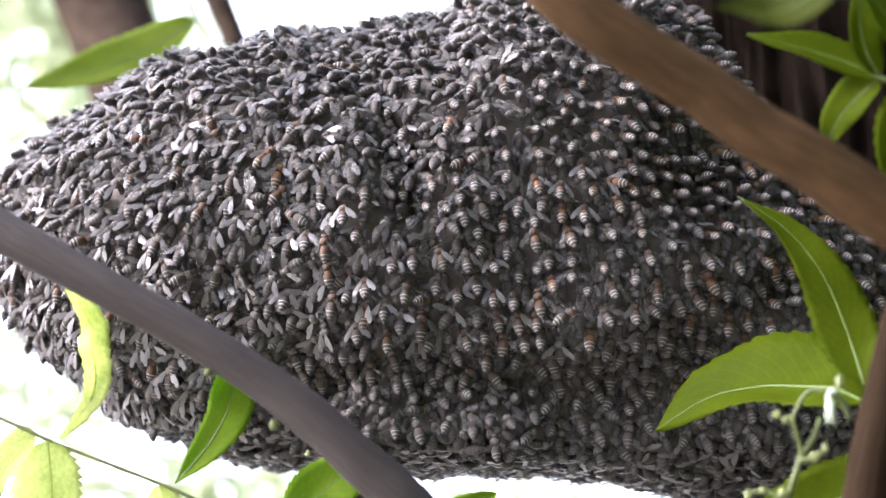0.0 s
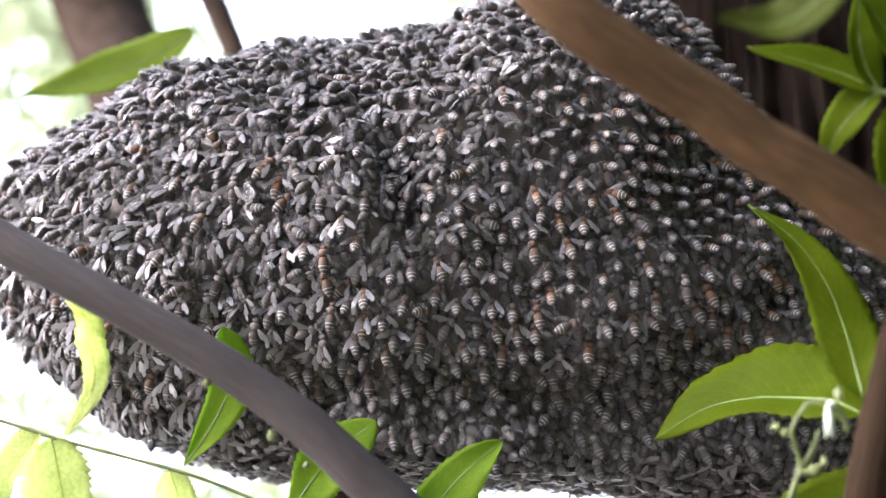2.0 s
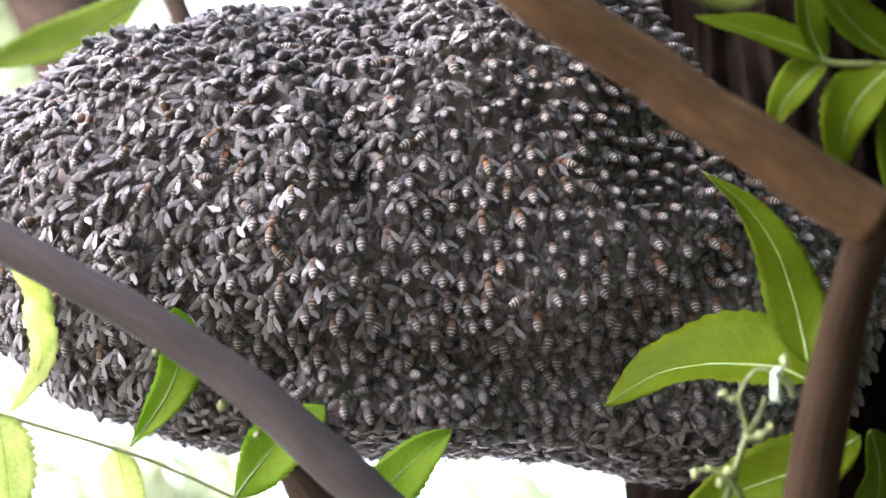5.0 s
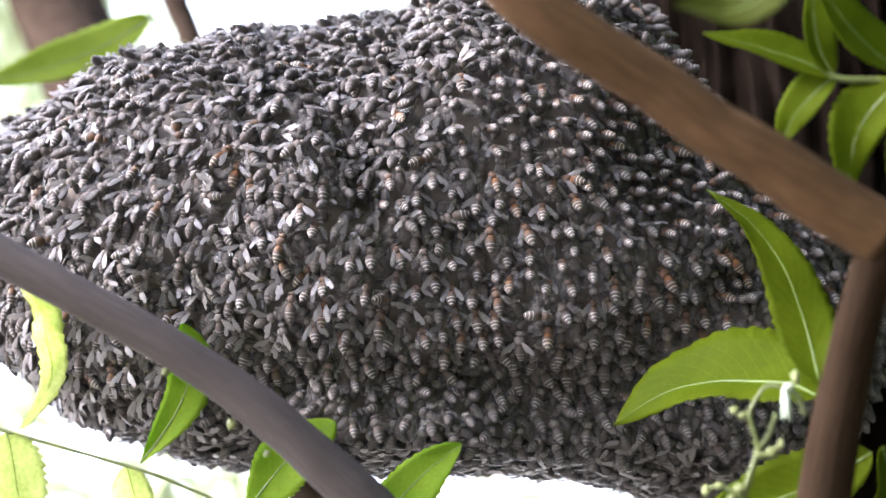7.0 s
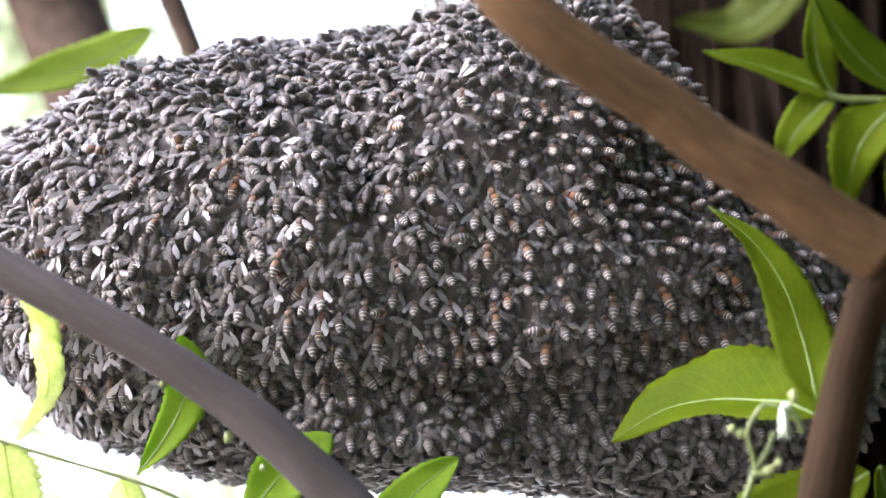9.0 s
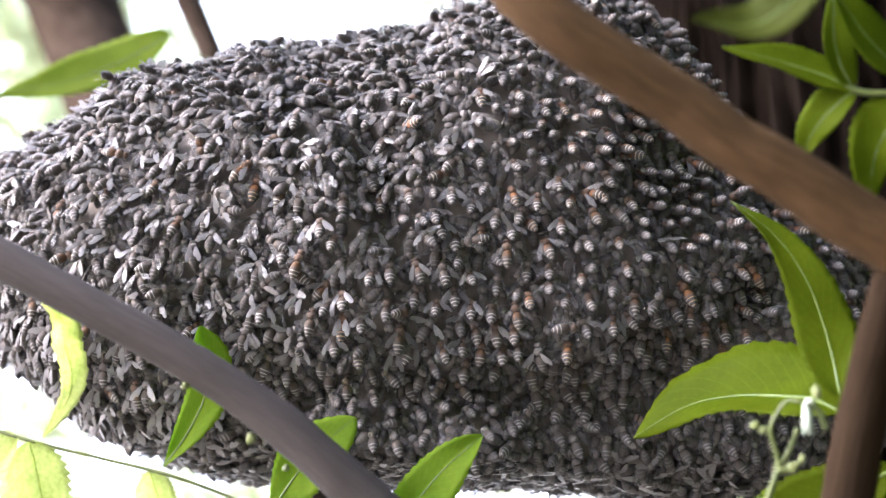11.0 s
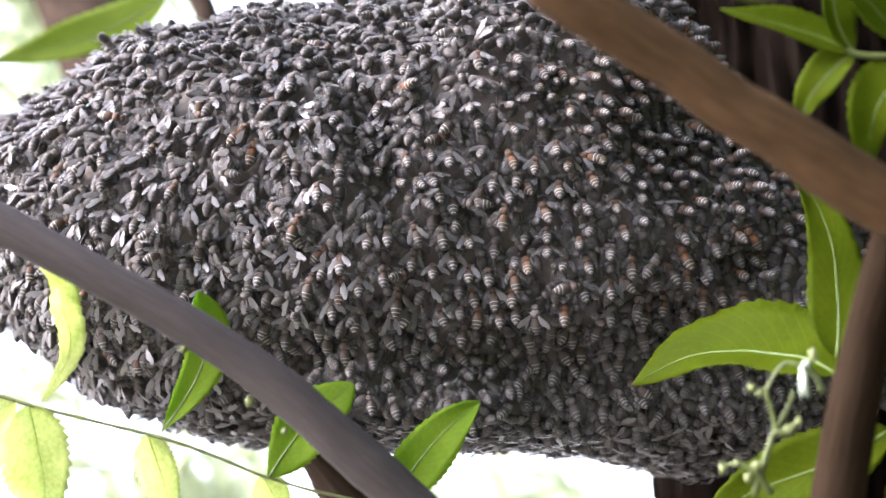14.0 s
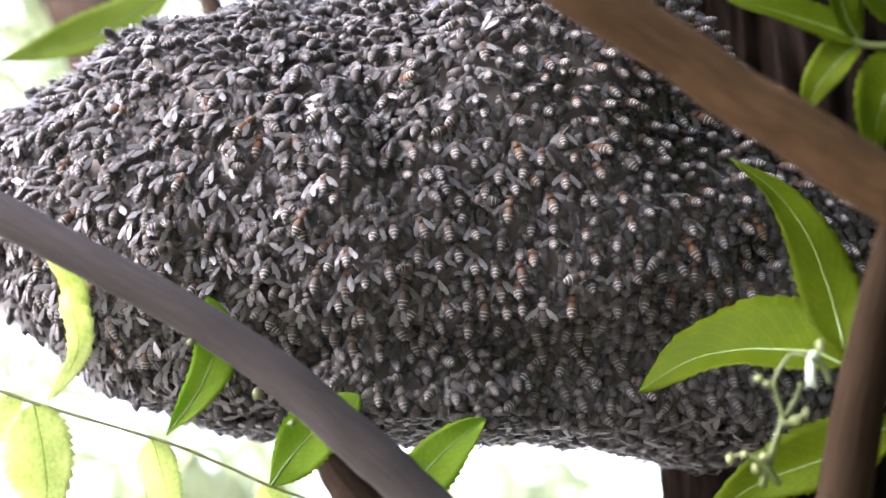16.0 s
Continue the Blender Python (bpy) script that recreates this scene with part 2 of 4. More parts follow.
def thing(name, at, label="", category="", group="", kind="", data=None):
    ob = new(name, data)
    ob.location = at
    PLACE[ob.name] = Vector(at)
    return tagged(ob, label, category, group, kind)


def mesh_of(name, verts, faces, material, uvs=None, smooth=True):
    me = bpy.data.meshes.new(name)
    me.from_pydata([tuple(v) for v in verts], [], [tuple(f) for f in faces])
    me.materials.append(material)
    if uvs is not None:
        layer = me.uv_layers.new(name="UVMap")
        loop = np.empty(len(me.loops), dtype=np.int32)
        me.loops.foreach_get("vertex_index", loop)
        layer.data.foreach_set("uv", np.asarray(uvs, dtype=np.float32)[loop].ravel())
    if smooth:
        me.polygons.foreach_set("use_smooth", np.ones(len(me.polygons), dtype=bool))
    me.update()
    return me


def part(name, me, parent, at, label=""):
    """One mesh as a part of a thing (or of a part); its own origin stands at the world place given."""
    ob = new(name, me)
    ob.parent = parent
    ob.location = Vector(at) - PLACE[parent.name]
    PLACE[ob.name] = Vector(at)
    return tagged(ob, label)


def spline(points, n):
    """Places along a smooth curve through the points, evenly in parameter."""
    p = [Vector(q) for q in points]
    p = [p[0] * 2 - p[1], *p, p[-1] * 2 - p[-2]]
    out = []
    for i in range(n):
        s = i / (n - 1) * (len(p) - 3)
        k = min(int(s), len(p) - 4)
        t = s - k
        a, b, c, d = p[k:k + 4]
        out.append(0.5 * (2 * b + (c - a) * t + (2 * a - 5 * b + 4 * c - d) * t * t + (3 * b - a - 3 * c + d) * t ** 3))
    return out


def tube(points, radii, n, seg, wobble=0.0, lump=30.0, scale_uv=12.0):
    """A tapered, slightly uneven round stem along a curve: verts, faces, uvs in world places."""
    path = spline(points, n)
    rads = [v.x for v in spline([(r, 0, 0) for r in radii], n)]
    verts, faces, uvs = [], [], []
    side = None
    length = 0.0
    for i, c in enumerate(path):
        ahead = (path[min(i + 1, n - 1)] - path[max(i - 1, 0)]).normalized()
        if side is None:
            side = ahead.orthogonal().normalized()
        side = (side - ahead * side.dot(ahead)).normalized()
        up = ahead.cross(side)
        if i:
            length += (c - path[i - 1]).length
        for k in range(seg):
            a = 2 * math.pi * k / seg
            way = side * math.cos(a) + up * math.sin(a)
            r = rads[i] * (1 + wobble * (noise.noise((c + way * rads[i]) * lump) + 0.5 * noise.noise((c + way * rads[i]) * lump * 3.1)))
            verts.append(c + way * r)
            uvs.append((abs(2 * k / seg - 1), length * scale_uv))
    for i in range(n - 1):
        for k in range(seg):
            j = (k + 1) % seg
            faces.append((i * seg + k, i * seg + j, (i + 1) * seg + j, (i + 1) * seg + k))
    faces.append(tuple(range(seg))[::-1])
    faces.append(tuple((n - 1) * seg + k for k in range(seg)))
    return verts, faces, uvs


def tube_part(name, parent, points, radii, n, seg, material, wobble=0.0, lump=30.0, label="", scale_uv=12.0):
    at = Vector(points[0])
    v, f, u = tube(points, radii, n, seg, wobble, lump, scale_uv)
    return part(name, mesh_of(name, [q - at for q in v], f, material, u), parent, at, label)


def leaf_part(parent, points, width, seed, material=M_LEAF, face=(0, -1, 0.35), fold=0.22, name="leaf", label="", twist=0.0, lean=0.12, teeth=True, form=(0.6, 0.95)):
    """A toothed neem leaflet along its midrib, from the base to the tip, with a raised midrib as its part."""
    rnd = random.Random(seed)
    n, across = 91, 8
    peak = form[0] / (form[0] + form[1])
    full = peak ** form[0] * (1 - peak) ** form[1]
    path = spline(points, n)
    at = path[0]
    top, uvs = [], []
    normals = []
    for i, c in enumerate(path):
        s = i / (n - 1)
        ahead = (path[min(i + 1, n - 1)] - path[max(i - 1, 0)]).normalized()
        f = Vector(face)
        f.rotate(Matrix.Rotation(twist * s, 3, ahead))
        right = ahead.cross(f).normalized()
        up = right.cross(ahead).normalized()
        normals.append(up)
        w = width * 0.45 * max(s, 0.0) ** form[0] * max(1 - s, 0.0) ** form[1] / full + 0.0002
        for k in range(across + 1):
            x = k / across * 2 - 1
            edge = abs(x)
            tooth = 0.0
            if teeth and edge == 1.0:
                tooth = ((0.18 if material is M_YOUNG else 0.09) * ((s * 15 + (0.4 if x > 0 else 0)) % 1.0) - 0.04) * (1 if 0.1 < s < 0.93 else 0)
            grow = (1 + lean * (1 if x > 0 else -1)) * (1 + tooth)
            wave = 0.05 * width * math.sin(9 * s + seed) * edge ** 2 + 0.015 * width * noise.noise(Vector((s * 9, x * 3, seed)))
            top.append(c + right * (x * w * grow) + up * (edge ** 1.3 * w * fold + wave) - at)
            uvs.append((k / across, s))
    thick = 0.00022
    row = across + 1
    bottom = [v - normals[i // row] * thick for i, v in enumerate(top)]
    count = len(top)
    faces = []
    for i in range(n - 1):
        for k in range(across):
            a = i * row + k
            faces.append((a, a + 1, a + row + 1, a + row))
            faces.append((count + a, count + a + row, count + a + row + 1, count + a + 1))
        for k in (0, across):
            a = i * row + k
            quad = (a, a + row, count + a + row, count + a)
            faces.append(quad if k == 0 else quad[::-1])
    ob = part(name, mesh_of(name, top + bottom, faces, material, uvs + uvs), parent, at, label)
    rib = []
    for i in range(n):
        rib.append(path[i] - at + normals[i] * (width * 0.004))
    r0 = width * 0.010 + 0.00012
    v, f, u = tube(rib, [r0, r0 * 0.75, r0 * 0.4, r0 * 0.15], 24, 6)
    part("midrib", mesh_of("midrib", v, f, M_YOUNG if material is M_YOUNG else M_RIB, u), ob, at)
    return ob


# ---- ground and trunk ----
def ground():
    n, size = 61, 400.0
    verts, faces = [], []
    for j in range(n):
        for i in range(n):
            x, y = (((q / (n - 1)) * 2 - 1) for q in (i, j))
            x, y = math.copysign(abs(x) ** 3, x) * size, math.copysign(abs(y) ** 3, y) * size
            verts.append((x, y, 0.05 * noise.noise(Vector((x * 0.4, y * 0.4, 0)))))
    for j in range(n - 1):
        for i in range(n - 1):
            a = j * n + i
            faces.append((a, a + 1, a + n + 1, a + n))
    thing("ground", (0, 0, 0), "unseen dry brown earth, darkened for shade near the tree, pale beyond to bounce light", "ground", kind="structure", data=mesh_of("ground", verts, faces, M_GROUND))


ground()

trunk = thing("neem_tree", (0.165, 0.545, 0.0), "neem tree with fissured bark, coloured near black for shade, carrying the bee colony", "tree")


def trunk_wood():
    """Vertical fissured bark: long ridges cut by cracks, finest along the stretch beside the colony."""
    heights = [0.0, 0.3, 0.6, 0.9, 1.15] + [1.3 + 0.004 * i for i in range(176)] + [2.1, 2.4, 2.8, 3.3, 3.9]
    seg = 220
    verts, faces, uvs = [], [], []
    for z in heights:
        r0 = 0.086 + 0.05 * max(0, 1 - z / 0.6) ** 2 - 0.006 * max(0, z - 1.6)
        cx, cy = 0.006 * math.sin(z * 2.2), 0.0
        for k in range(seg):
            a = 2 * math.pi * k / seg
            d = Vector((math.cos(a), math.sin(a), 0))
            q = Vector((d.x * r0 * 170, d.y * r0 * 170, z * 14))
            crack = abs(noise.noise(q))
            fine = noise.noise(Vector((d.x * r0 * 260, d.y * r0 * 260, z * 60)))
            r = r0 + 0.006 * min(1, crack * 3.0) - 0.006 + 0.0016 * fine
            verts.append((cx + d.x * r, cy + d.y * r, z))
            uvs.append((abs(2 * k / seg - 1) * 2, z * 2))
    for i in range(len(heights) - 1):
        for k in range(seg):
            j = (k + 1) % seg
            faces.append((i * seg + k, i * seg + j, (i + 1) * seg + j, (i + 1) * seg + k))
    faces.append(tuple((len(heights) - 1) * seg + k for k in range(seg)))
    part("trunk", mesh_of("trunk", verts, faces, M_SHADED_BARK, uvs), trunk, (0.165, 0.545, 0.0))


trunk_wood()

# ---- the colony: its hidden comb and the curtain of bees ----
NEST = Matrix.Translation((-0.0125, 0.4409, 1.6628)) @ pose(0, 0, 0, TILT)
RADII = [0.1530, 0.1281, 0.1132, 0.1075, 0.1088, 0.1085, 0.1030, 0.0916, 0.0847, 0.0741, 0.0732, 0.0759, 0.0795, 0.0909, 0.0977, 0.1169, 0.1279, 0.1480, 0.1532, 0.1464, 0.1326, 0.1195, 0.1063, 0.0937, 0.0849, 0.0791, 0.0759, 0.0751, 0.0768, 0.0813, 0.0896, 0.1055, 0.1261, 0.1491, 0.1610, 0.1617]
BULGE = 0.078


def nest_local(theta, phi):
    """Surface of the bee curtain: theta round the outline, phi from the front (0) over the rim (90 degrees) to the back."""
    q = (theta / (2 * math.pi) * 36) % 36
    k = int(q)
    t = q - k
    a, b, c, d = (RADII[(k + j) % 36] for j in (-1, 0, 1, 2))
    r = 0.5 * (2 * b + (c - a) * t + (2 * a - 5 * b + 4 * c - d) * t * t + (3 * b - a - 3 * c + d) * t ** 3)
    s = math.sin(phi) ** 0.80
    co = math.cos(phi)
    y = -BULGE * co if co > 0 else -0.03 * co
    # along the lower edge the face ends in a brow and the curtain runs back underneath
    w = max(0.0, min(1.0, (-math.sin(theta) - 0.62) / 0.3)) if math.cos(theta) > -0.55 else 0.0
    if w and co > 0:
        t = phi / (math.pi / 2)
        if t < 0.6:
            sb, yb = 0.76 * (t / 0.6) ** 0.9, -BULGE * (1 - 0.08 * (t / 0.6) ** 4)
        else:
            q = (t - 0.6) / 0.4
            sb, yb = 0.76 + 0.24 * q, -BULGE * 0.92 * (1 - q ** 1.1)
        s, y = s + w * (sb - s), y + w * (yb - y)
    x, z = r * s * math.cos(theta), r * s * math.sin(theta)
    if co > 0:
        # a hollow under the main bulge, before the curtain turns under
        low = math.exp(-((z + 0.040) / 0.012) ** 2) * (1 / (1 + math.exp(-(x + 0.055) / 0.012)))
        y += 0.010 * low * min(1, co * 2.5)
    p = Vector((x, y, z))
    lump = 0.0042 * noise.noise(p * 27) + 0.0026 * noise.noise(p * 62) - 0.006 * max(0, noise.noise(p * 38 + Vector((7, 3, 5))) - 0.42) * 3
    return p + Vector((x * 0.4, y, z)).normalized() * lump


def nest_mesh():
    nt, npn = 144, 60
    verts = [nest_local(0, 0.0)]
    faces = []
    for i in range(1, npn):
        phi = math.pi * i / npn
        for k in range(nt):
            verts.append(nest_local(2 * math.pi * k / nt, phi))
    verts.append(Vector((0, 0.03, 0)))
    last = len(verts) - 1
    for k in range(nt):
        j = (k + 1) % nt
        faces.append((0, 1 + k, 1 + j))
        base = 1 + (npn - 2) * nt
        faces.append((last, base + j, base + k))
    for i in range(npn - 2):
        for k in range(nt):
            j = (k + 1) % nt
            a = 1 + i * nt
            faces.append((a + k, a + nt + k, a + nt + j, a + j))
    return verts, faces


core_v, core_f = nest_mesh()
core = new("honeycomb", mesh_of("honeycomb", [Vector((v.x * 0.985, v.y * 0.97 + 0.001, v.z * 0.985)) for v in core_v], core_f, M_COMB))
core.matrix_world = NEST
tagged(core, "brown comb, lightened to imitate haze in the gaps, hidden under the curtain of bees", "honeycomb")


# ---- bees ----
MM = 0.001


def rings(profile, seg, flat=0.92):
    """A closed body of rings: rows of (y, z, radius) in millimetres; v runs along it."""
    verts, faces, along = [], [], []
    n = len(profile)
    for i, (y, z, r) in enumerate(profile):
        for k in range(seg):
            a = 2 * math.pi * k / seg
            verts.append((r * math.cos(a), y, z + r * flat * math.sin(a)))
            along.append(i / (n - 1))
    for i in range(n - 1):
        for k in range(seg):
            j = (k + 1) % seg
            faces.append((i * seg + k, (i + 1) * seg + k, (i + 1) * seg + j, i * seg + j))
    faces.append(tuple(range(seg)))
    faces.append(tuple((n - 1) * seg + k for k in range(seg))[::-1])
    return verts, faces, along


def wing(sign, spread, lift):
    """Fore and hind wing of one side, hinged on the thorax and swept back; a thin, slightly bowed film."""
    verts, faces, along = [], [], []
    for length, width, off, z0 in ((5.3, 1.65, 0.0, 0.15), (3.7, 1.35, -13.0, 0.0)):
        a = radians(spread + off)
        d = Vector((sign * math.sin(a), -math.cos(a), math.sin(radians(lift))))
        w = Vector((sign * math.cos(a), math.sin(a), 0.12))
        base = Vector((sign * 0.7, 1.1, 1.15 + z0))
        k0 = len(verts)
        outline = [(0, -0.08), (0.3, -0.34), (0.62, -0.5), (0.88, -0.42), (1.0, -0.08), (0.93, 0.28), (0.6, 0.36), (0.28, 0.24)]
        for s, x in outline:
            p = base + d * (s * length) - w * (x * width) + Vector((0, 0, 0.35 * math.sin(s * 2.6) - 0.5 * x * x))
            verts.append(p)
            along.append(s)
        centre = base + d * (0.55 * length) + Vector((0, 0, 0.42))
        verts.append(centre)
        along.append(0.5)
        m = len(outline)
        for k in range(m):
            faces.append((k0 + m, k0 + k, k0 + (k + 1) % m))
    return verts, faces, along


def leg(sign, y, reach, back):
    a, b, c = Vector((sign * 0.8, y, -0.4)), Vector((sign * (1.6 + 0.2 * reach), y + back * 0.5, 0.1)), Vector((sign * (2.0 + reach), y + back, -1.5))
    verts, faces, along = [], [], []
    for p, r in ((a, 0.22), (b, 0.20), (c, 0.10)):
        for k in range(4):
            t = math.pi / 2 * k
            verts.append(p + Vector((0, math.cos(t) * r, math.sin(t) * r)))
            along.append(0.5)
    for i in range(2):
        for k in range(4):
            j = (k + 1) % 4
            faces.append((i * 4 + k, i * 4 + j, i * 4 + 4 + j, i * 4 + 4 + k))
    return verts, faces, along


def bee_pieces(spread_l, spread_r, lift, droop, legs=True):
    """The pieces of one bee in millimetres: head towards +y, back towards +z."""
    rows = []
    prof = [(0.35, 0.5), (-0.1, 1.1), (-0.75, 1.40), (-1.4, 1.53), (-2.05, 1.55), (-2.7, 1.45), (-3.35, 1.24), (-4.0, 0.90), (-4.5, 0.52), (-4.8, 0.14)]
    for y, r in prof:
        rows.append((y - 0.15, -droop * (y / 4.5) ** 2, r))
    pieces = [("abdomen", M_ABDOMEN, rings(rows, 8)),
              ("thorax", M_THORAX, rings([(-0.05, 0, 0.5), (0.25, 0.1, 1.2), (0.9, 0.2, 1.5), (1.6, 0.2, 1.4), (2.1, 0.1, 0.9), (2.35, 0, 0.4)], 8)),
              ("head", M_THORAX, rings([(2.2, 0, 0.4), (2.4, -0.1, 1.0), (2.9, -0.2, 1.2), (3.3, -0.35, 0.95), (3.55, -0.5, 0.4)], 8, 0.8)),
              ("wing", M_WING, wing(-1, spread_l, lift)), ("wing", M_WING, wing(1, spread_r, lift))]
    if legs:
        for sign in (-1, 1):
            for y, reach, back in ((1.9, 0.5, 1.2), (1.1, 0.9, -0.3), (0.4, 0.7, -1.9)):
                pieces.append(("leg", M_LEG, leg(sign, y, reach, back)))
    return pieces


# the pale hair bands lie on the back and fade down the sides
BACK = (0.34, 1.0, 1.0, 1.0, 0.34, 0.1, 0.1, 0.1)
KINDS = [(16, 18, 4, 0.5), (30, 34, 7, 0.7), (48, 44, 9, 0.4), (24, 55, 8, 0.6), (60, 62, 6, 0.8), (9, 12, 3, 0.3),
         (32, 36, -22, 0.2), (44, 40, -26, 0.2), (27, 52, -20, 0.25), (23, 26, -12, 0.15)]


def surface_places(spacing, lift_limit, seed, tries):
    """Evenly scattered places and normals on the curtain, no two nearer than the spacing."""
    rng = np.random.default_rng(seed)
    v = np.array([tuple(q) for q in core_v])
    tri = []
    for f in core_f:
        tri.append((f[0], f[1], f[2]))
        if len(f) == 4:
            tri.append((f[0], f[2], f[3]))
    tri = np.array(tri)
    a, b, c = v[tri[:, 0]], v[tri[:, 1]], v[tri[:, 2]]
    cross = np.cross(b - a, c - a)
    area = np.linalg.norm(cross, axis=1)
    pick = rng.choice(len(tri), tries, p=area / area.sum())
    r1, r2 = np.sqrt(rng.random(tries)), rng.random(tries)
    pts = a[pick] * (1 - r1)[:, None] + b[pick] * (r1 * (1 - r2))[:, None] + c[pick] * (r1 * r2)[:, None]
    nor = cross[pick] / area[pick][:, None]
    taken, out = {}, []
    for p, n in zip(pts, nor):
        if p[1] > lift_limit:
            continue
        key = tuple((p // spacing).astype(int))
        near = False
        for i in (-1, 0, 1):
            for j in (-1, 0, 1):
                for k in (-1, 0, 1):
                    for o in taken.get((key[0] + i, key[1] + j, key[2] + k), ()):
                        if np.sum((o - p) ** 2) < spacing * spacing:
                            near = True
        if not near:
            taken.setdefault(key, []).append(p)
            out.append((Vector(p), Vector(n)))
    return out


UP = Vector((0, math.sin(radians(TILT)), math.cos(radians(TILT))))


def bee_pose(p, n, turn, tail, raise_by):
    """On the curtain: back outwards, head turned by that many degrees from straight up, tail lifted off it."""
    up = UP - n * UP.dot(n)
    if up.length < 0.2:
        up = Vector((0, -0.6, 0.2)) - n * Vector((0, -0.6, 0.2)).dot(n)
    up.normalize()
    right = up.cross(n).normalized()
    m = Matrix((right, up, n)).transposed().to_4x4()
    return Matrix.Translation(p + n * raise_by) @ m @ pose(0, 0, 0, 0, 0, turn) @ pose(0, 0, 0, -tail)


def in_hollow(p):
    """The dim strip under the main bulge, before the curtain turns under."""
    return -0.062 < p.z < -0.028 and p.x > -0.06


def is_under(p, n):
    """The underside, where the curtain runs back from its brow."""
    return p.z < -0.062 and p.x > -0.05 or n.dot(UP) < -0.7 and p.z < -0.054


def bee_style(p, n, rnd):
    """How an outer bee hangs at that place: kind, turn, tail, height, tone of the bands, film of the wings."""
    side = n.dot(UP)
    # underside: shade put into dull bands, glints into nearly opaque wings
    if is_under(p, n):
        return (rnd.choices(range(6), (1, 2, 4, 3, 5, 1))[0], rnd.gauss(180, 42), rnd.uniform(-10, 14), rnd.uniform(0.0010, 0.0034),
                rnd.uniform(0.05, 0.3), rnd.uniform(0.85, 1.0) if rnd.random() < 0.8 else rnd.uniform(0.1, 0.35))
    # hollow: its dimness is painted in with duller bands and fainter wings
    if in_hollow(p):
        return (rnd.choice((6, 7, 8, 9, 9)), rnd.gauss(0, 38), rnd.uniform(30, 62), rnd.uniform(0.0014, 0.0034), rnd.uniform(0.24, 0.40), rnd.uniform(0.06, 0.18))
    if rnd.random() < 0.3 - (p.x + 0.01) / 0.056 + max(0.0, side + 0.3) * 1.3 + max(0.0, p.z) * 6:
        # on the crest and the lit flank they lie flatter, wings over the back;
        # milky wings and dull bands there imitate pale haze and glints
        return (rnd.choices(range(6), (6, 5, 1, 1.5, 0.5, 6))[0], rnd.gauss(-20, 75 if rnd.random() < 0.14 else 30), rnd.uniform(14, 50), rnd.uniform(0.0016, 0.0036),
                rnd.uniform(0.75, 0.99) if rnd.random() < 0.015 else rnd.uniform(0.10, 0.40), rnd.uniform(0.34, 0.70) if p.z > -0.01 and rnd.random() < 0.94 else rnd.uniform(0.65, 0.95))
    tail = max(34, min(76, rnd.gauss(54, 8))) + (6 if p.x > 0.03 else 0)
    rusty = rnd.random() < (0.22 if p.x > 0.03 else 0.04)
    # rusty bees keep their own colour; browner tones at right paint in dimmer, warmer light
    tone = rnd.uniform(0.78, 0.99) if rusty else rnd.uniform(0.46, 0.80) if p.x > 0.03 else rnd.uniform(0.42, 0.66)
    film = rnd.uniform(0.38, 0.75) if rnd.random() < (0.35 if p.x > 0.04 else 0.8) else rnd.uniform(0.05, 0.18)
    return (rnd.choice((6, 6, 7, 8, 9, 9)), rnd.gauss(0, 62 if rnd.random() < 0.09 else 17), tail, rnd.uniform(0.0022, 0.0042), tone, film)


def curtain(outer):
    """The bees that hang side by side, past counting: an inner layer and the outer one, one joined body of them."""
    rnd = random.Random(5)
    kinds = []
    for k in KINDS:
        vs, fs, al, mi, wi, ba = [], [], [], [], [], []
        for name, mat, (v, f, a) in bee_pieces(*k, legs=False):
            o = len(vs)
            vs += [tuple(q) for q in v]
            fs += [tuple(o + i for i in q) for q in f]
            al += a
            wi += [mat is M_WING] * len(v)
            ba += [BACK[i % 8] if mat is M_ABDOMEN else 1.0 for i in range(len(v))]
            mi += [(M_ABDOMEN, M_THORAX, M_WING).index(mat)] * len(f)
        kinds.append((np.array(vs) * MM, fs, np.array(al), mi, np.array(wi), np.array(ba)))
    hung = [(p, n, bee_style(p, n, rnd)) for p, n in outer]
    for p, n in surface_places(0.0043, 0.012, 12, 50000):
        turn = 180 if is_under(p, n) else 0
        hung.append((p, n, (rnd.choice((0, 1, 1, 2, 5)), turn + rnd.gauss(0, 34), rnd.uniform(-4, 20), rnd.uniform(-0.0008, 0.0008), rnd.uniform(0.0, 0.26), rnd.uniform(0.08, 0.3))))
    verts, faces, mats, uvs = [], [], [], []
    total = 0
    for p, n, (kind, turn, tail, height, tone, film) in hung:
        vs, fs, al, mi, wi, ba = kinds[kind]
        m = NEST @ bee_pose(p, n, turn, tail, height) @ Matrix.Scale(rnd.uniform(0.98, 1.16), 4)
        mm = np.array(m)
        verts.append(vs @ mm[:3, :3].T + mm[:3, 3])
        faces += [tuple(total + i for i in q) for q in fs]
        mats += mi
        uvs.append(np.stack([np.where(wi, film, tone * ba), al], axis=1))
        total += len(vs)
    verts, uvs = np.concatenate(verts), np.concatenate(uvs)
    me = bpy.data.meshes.new("bee_curtain")
    me.from_pydata(verts.tolist(), [], faces)
    for mat in (M_ABDOMEN, M_THORAX, M_WING):
        me.materials.append(mat)
    me.polygons.foreach_set("material_index", np.array(mats, dtype=np.int32))
    me.polygons.foreach_set("use_smooth", np.ones(len(mats), dtype=bool))
    loop = np.empty(len(me.loops), dtype=np.int32)
    me.loops.foreach_get("vertex_index", loop)
    me.uv_layers.new(name="UVMap").data.foreach_set("uv", uvs[loop].astype(np.float32).ravel())
    me.update()
    tagged(new("bee_curtain", me), "dense curtain of striped honeybees hanging tails down", "bees", kind="stuff")


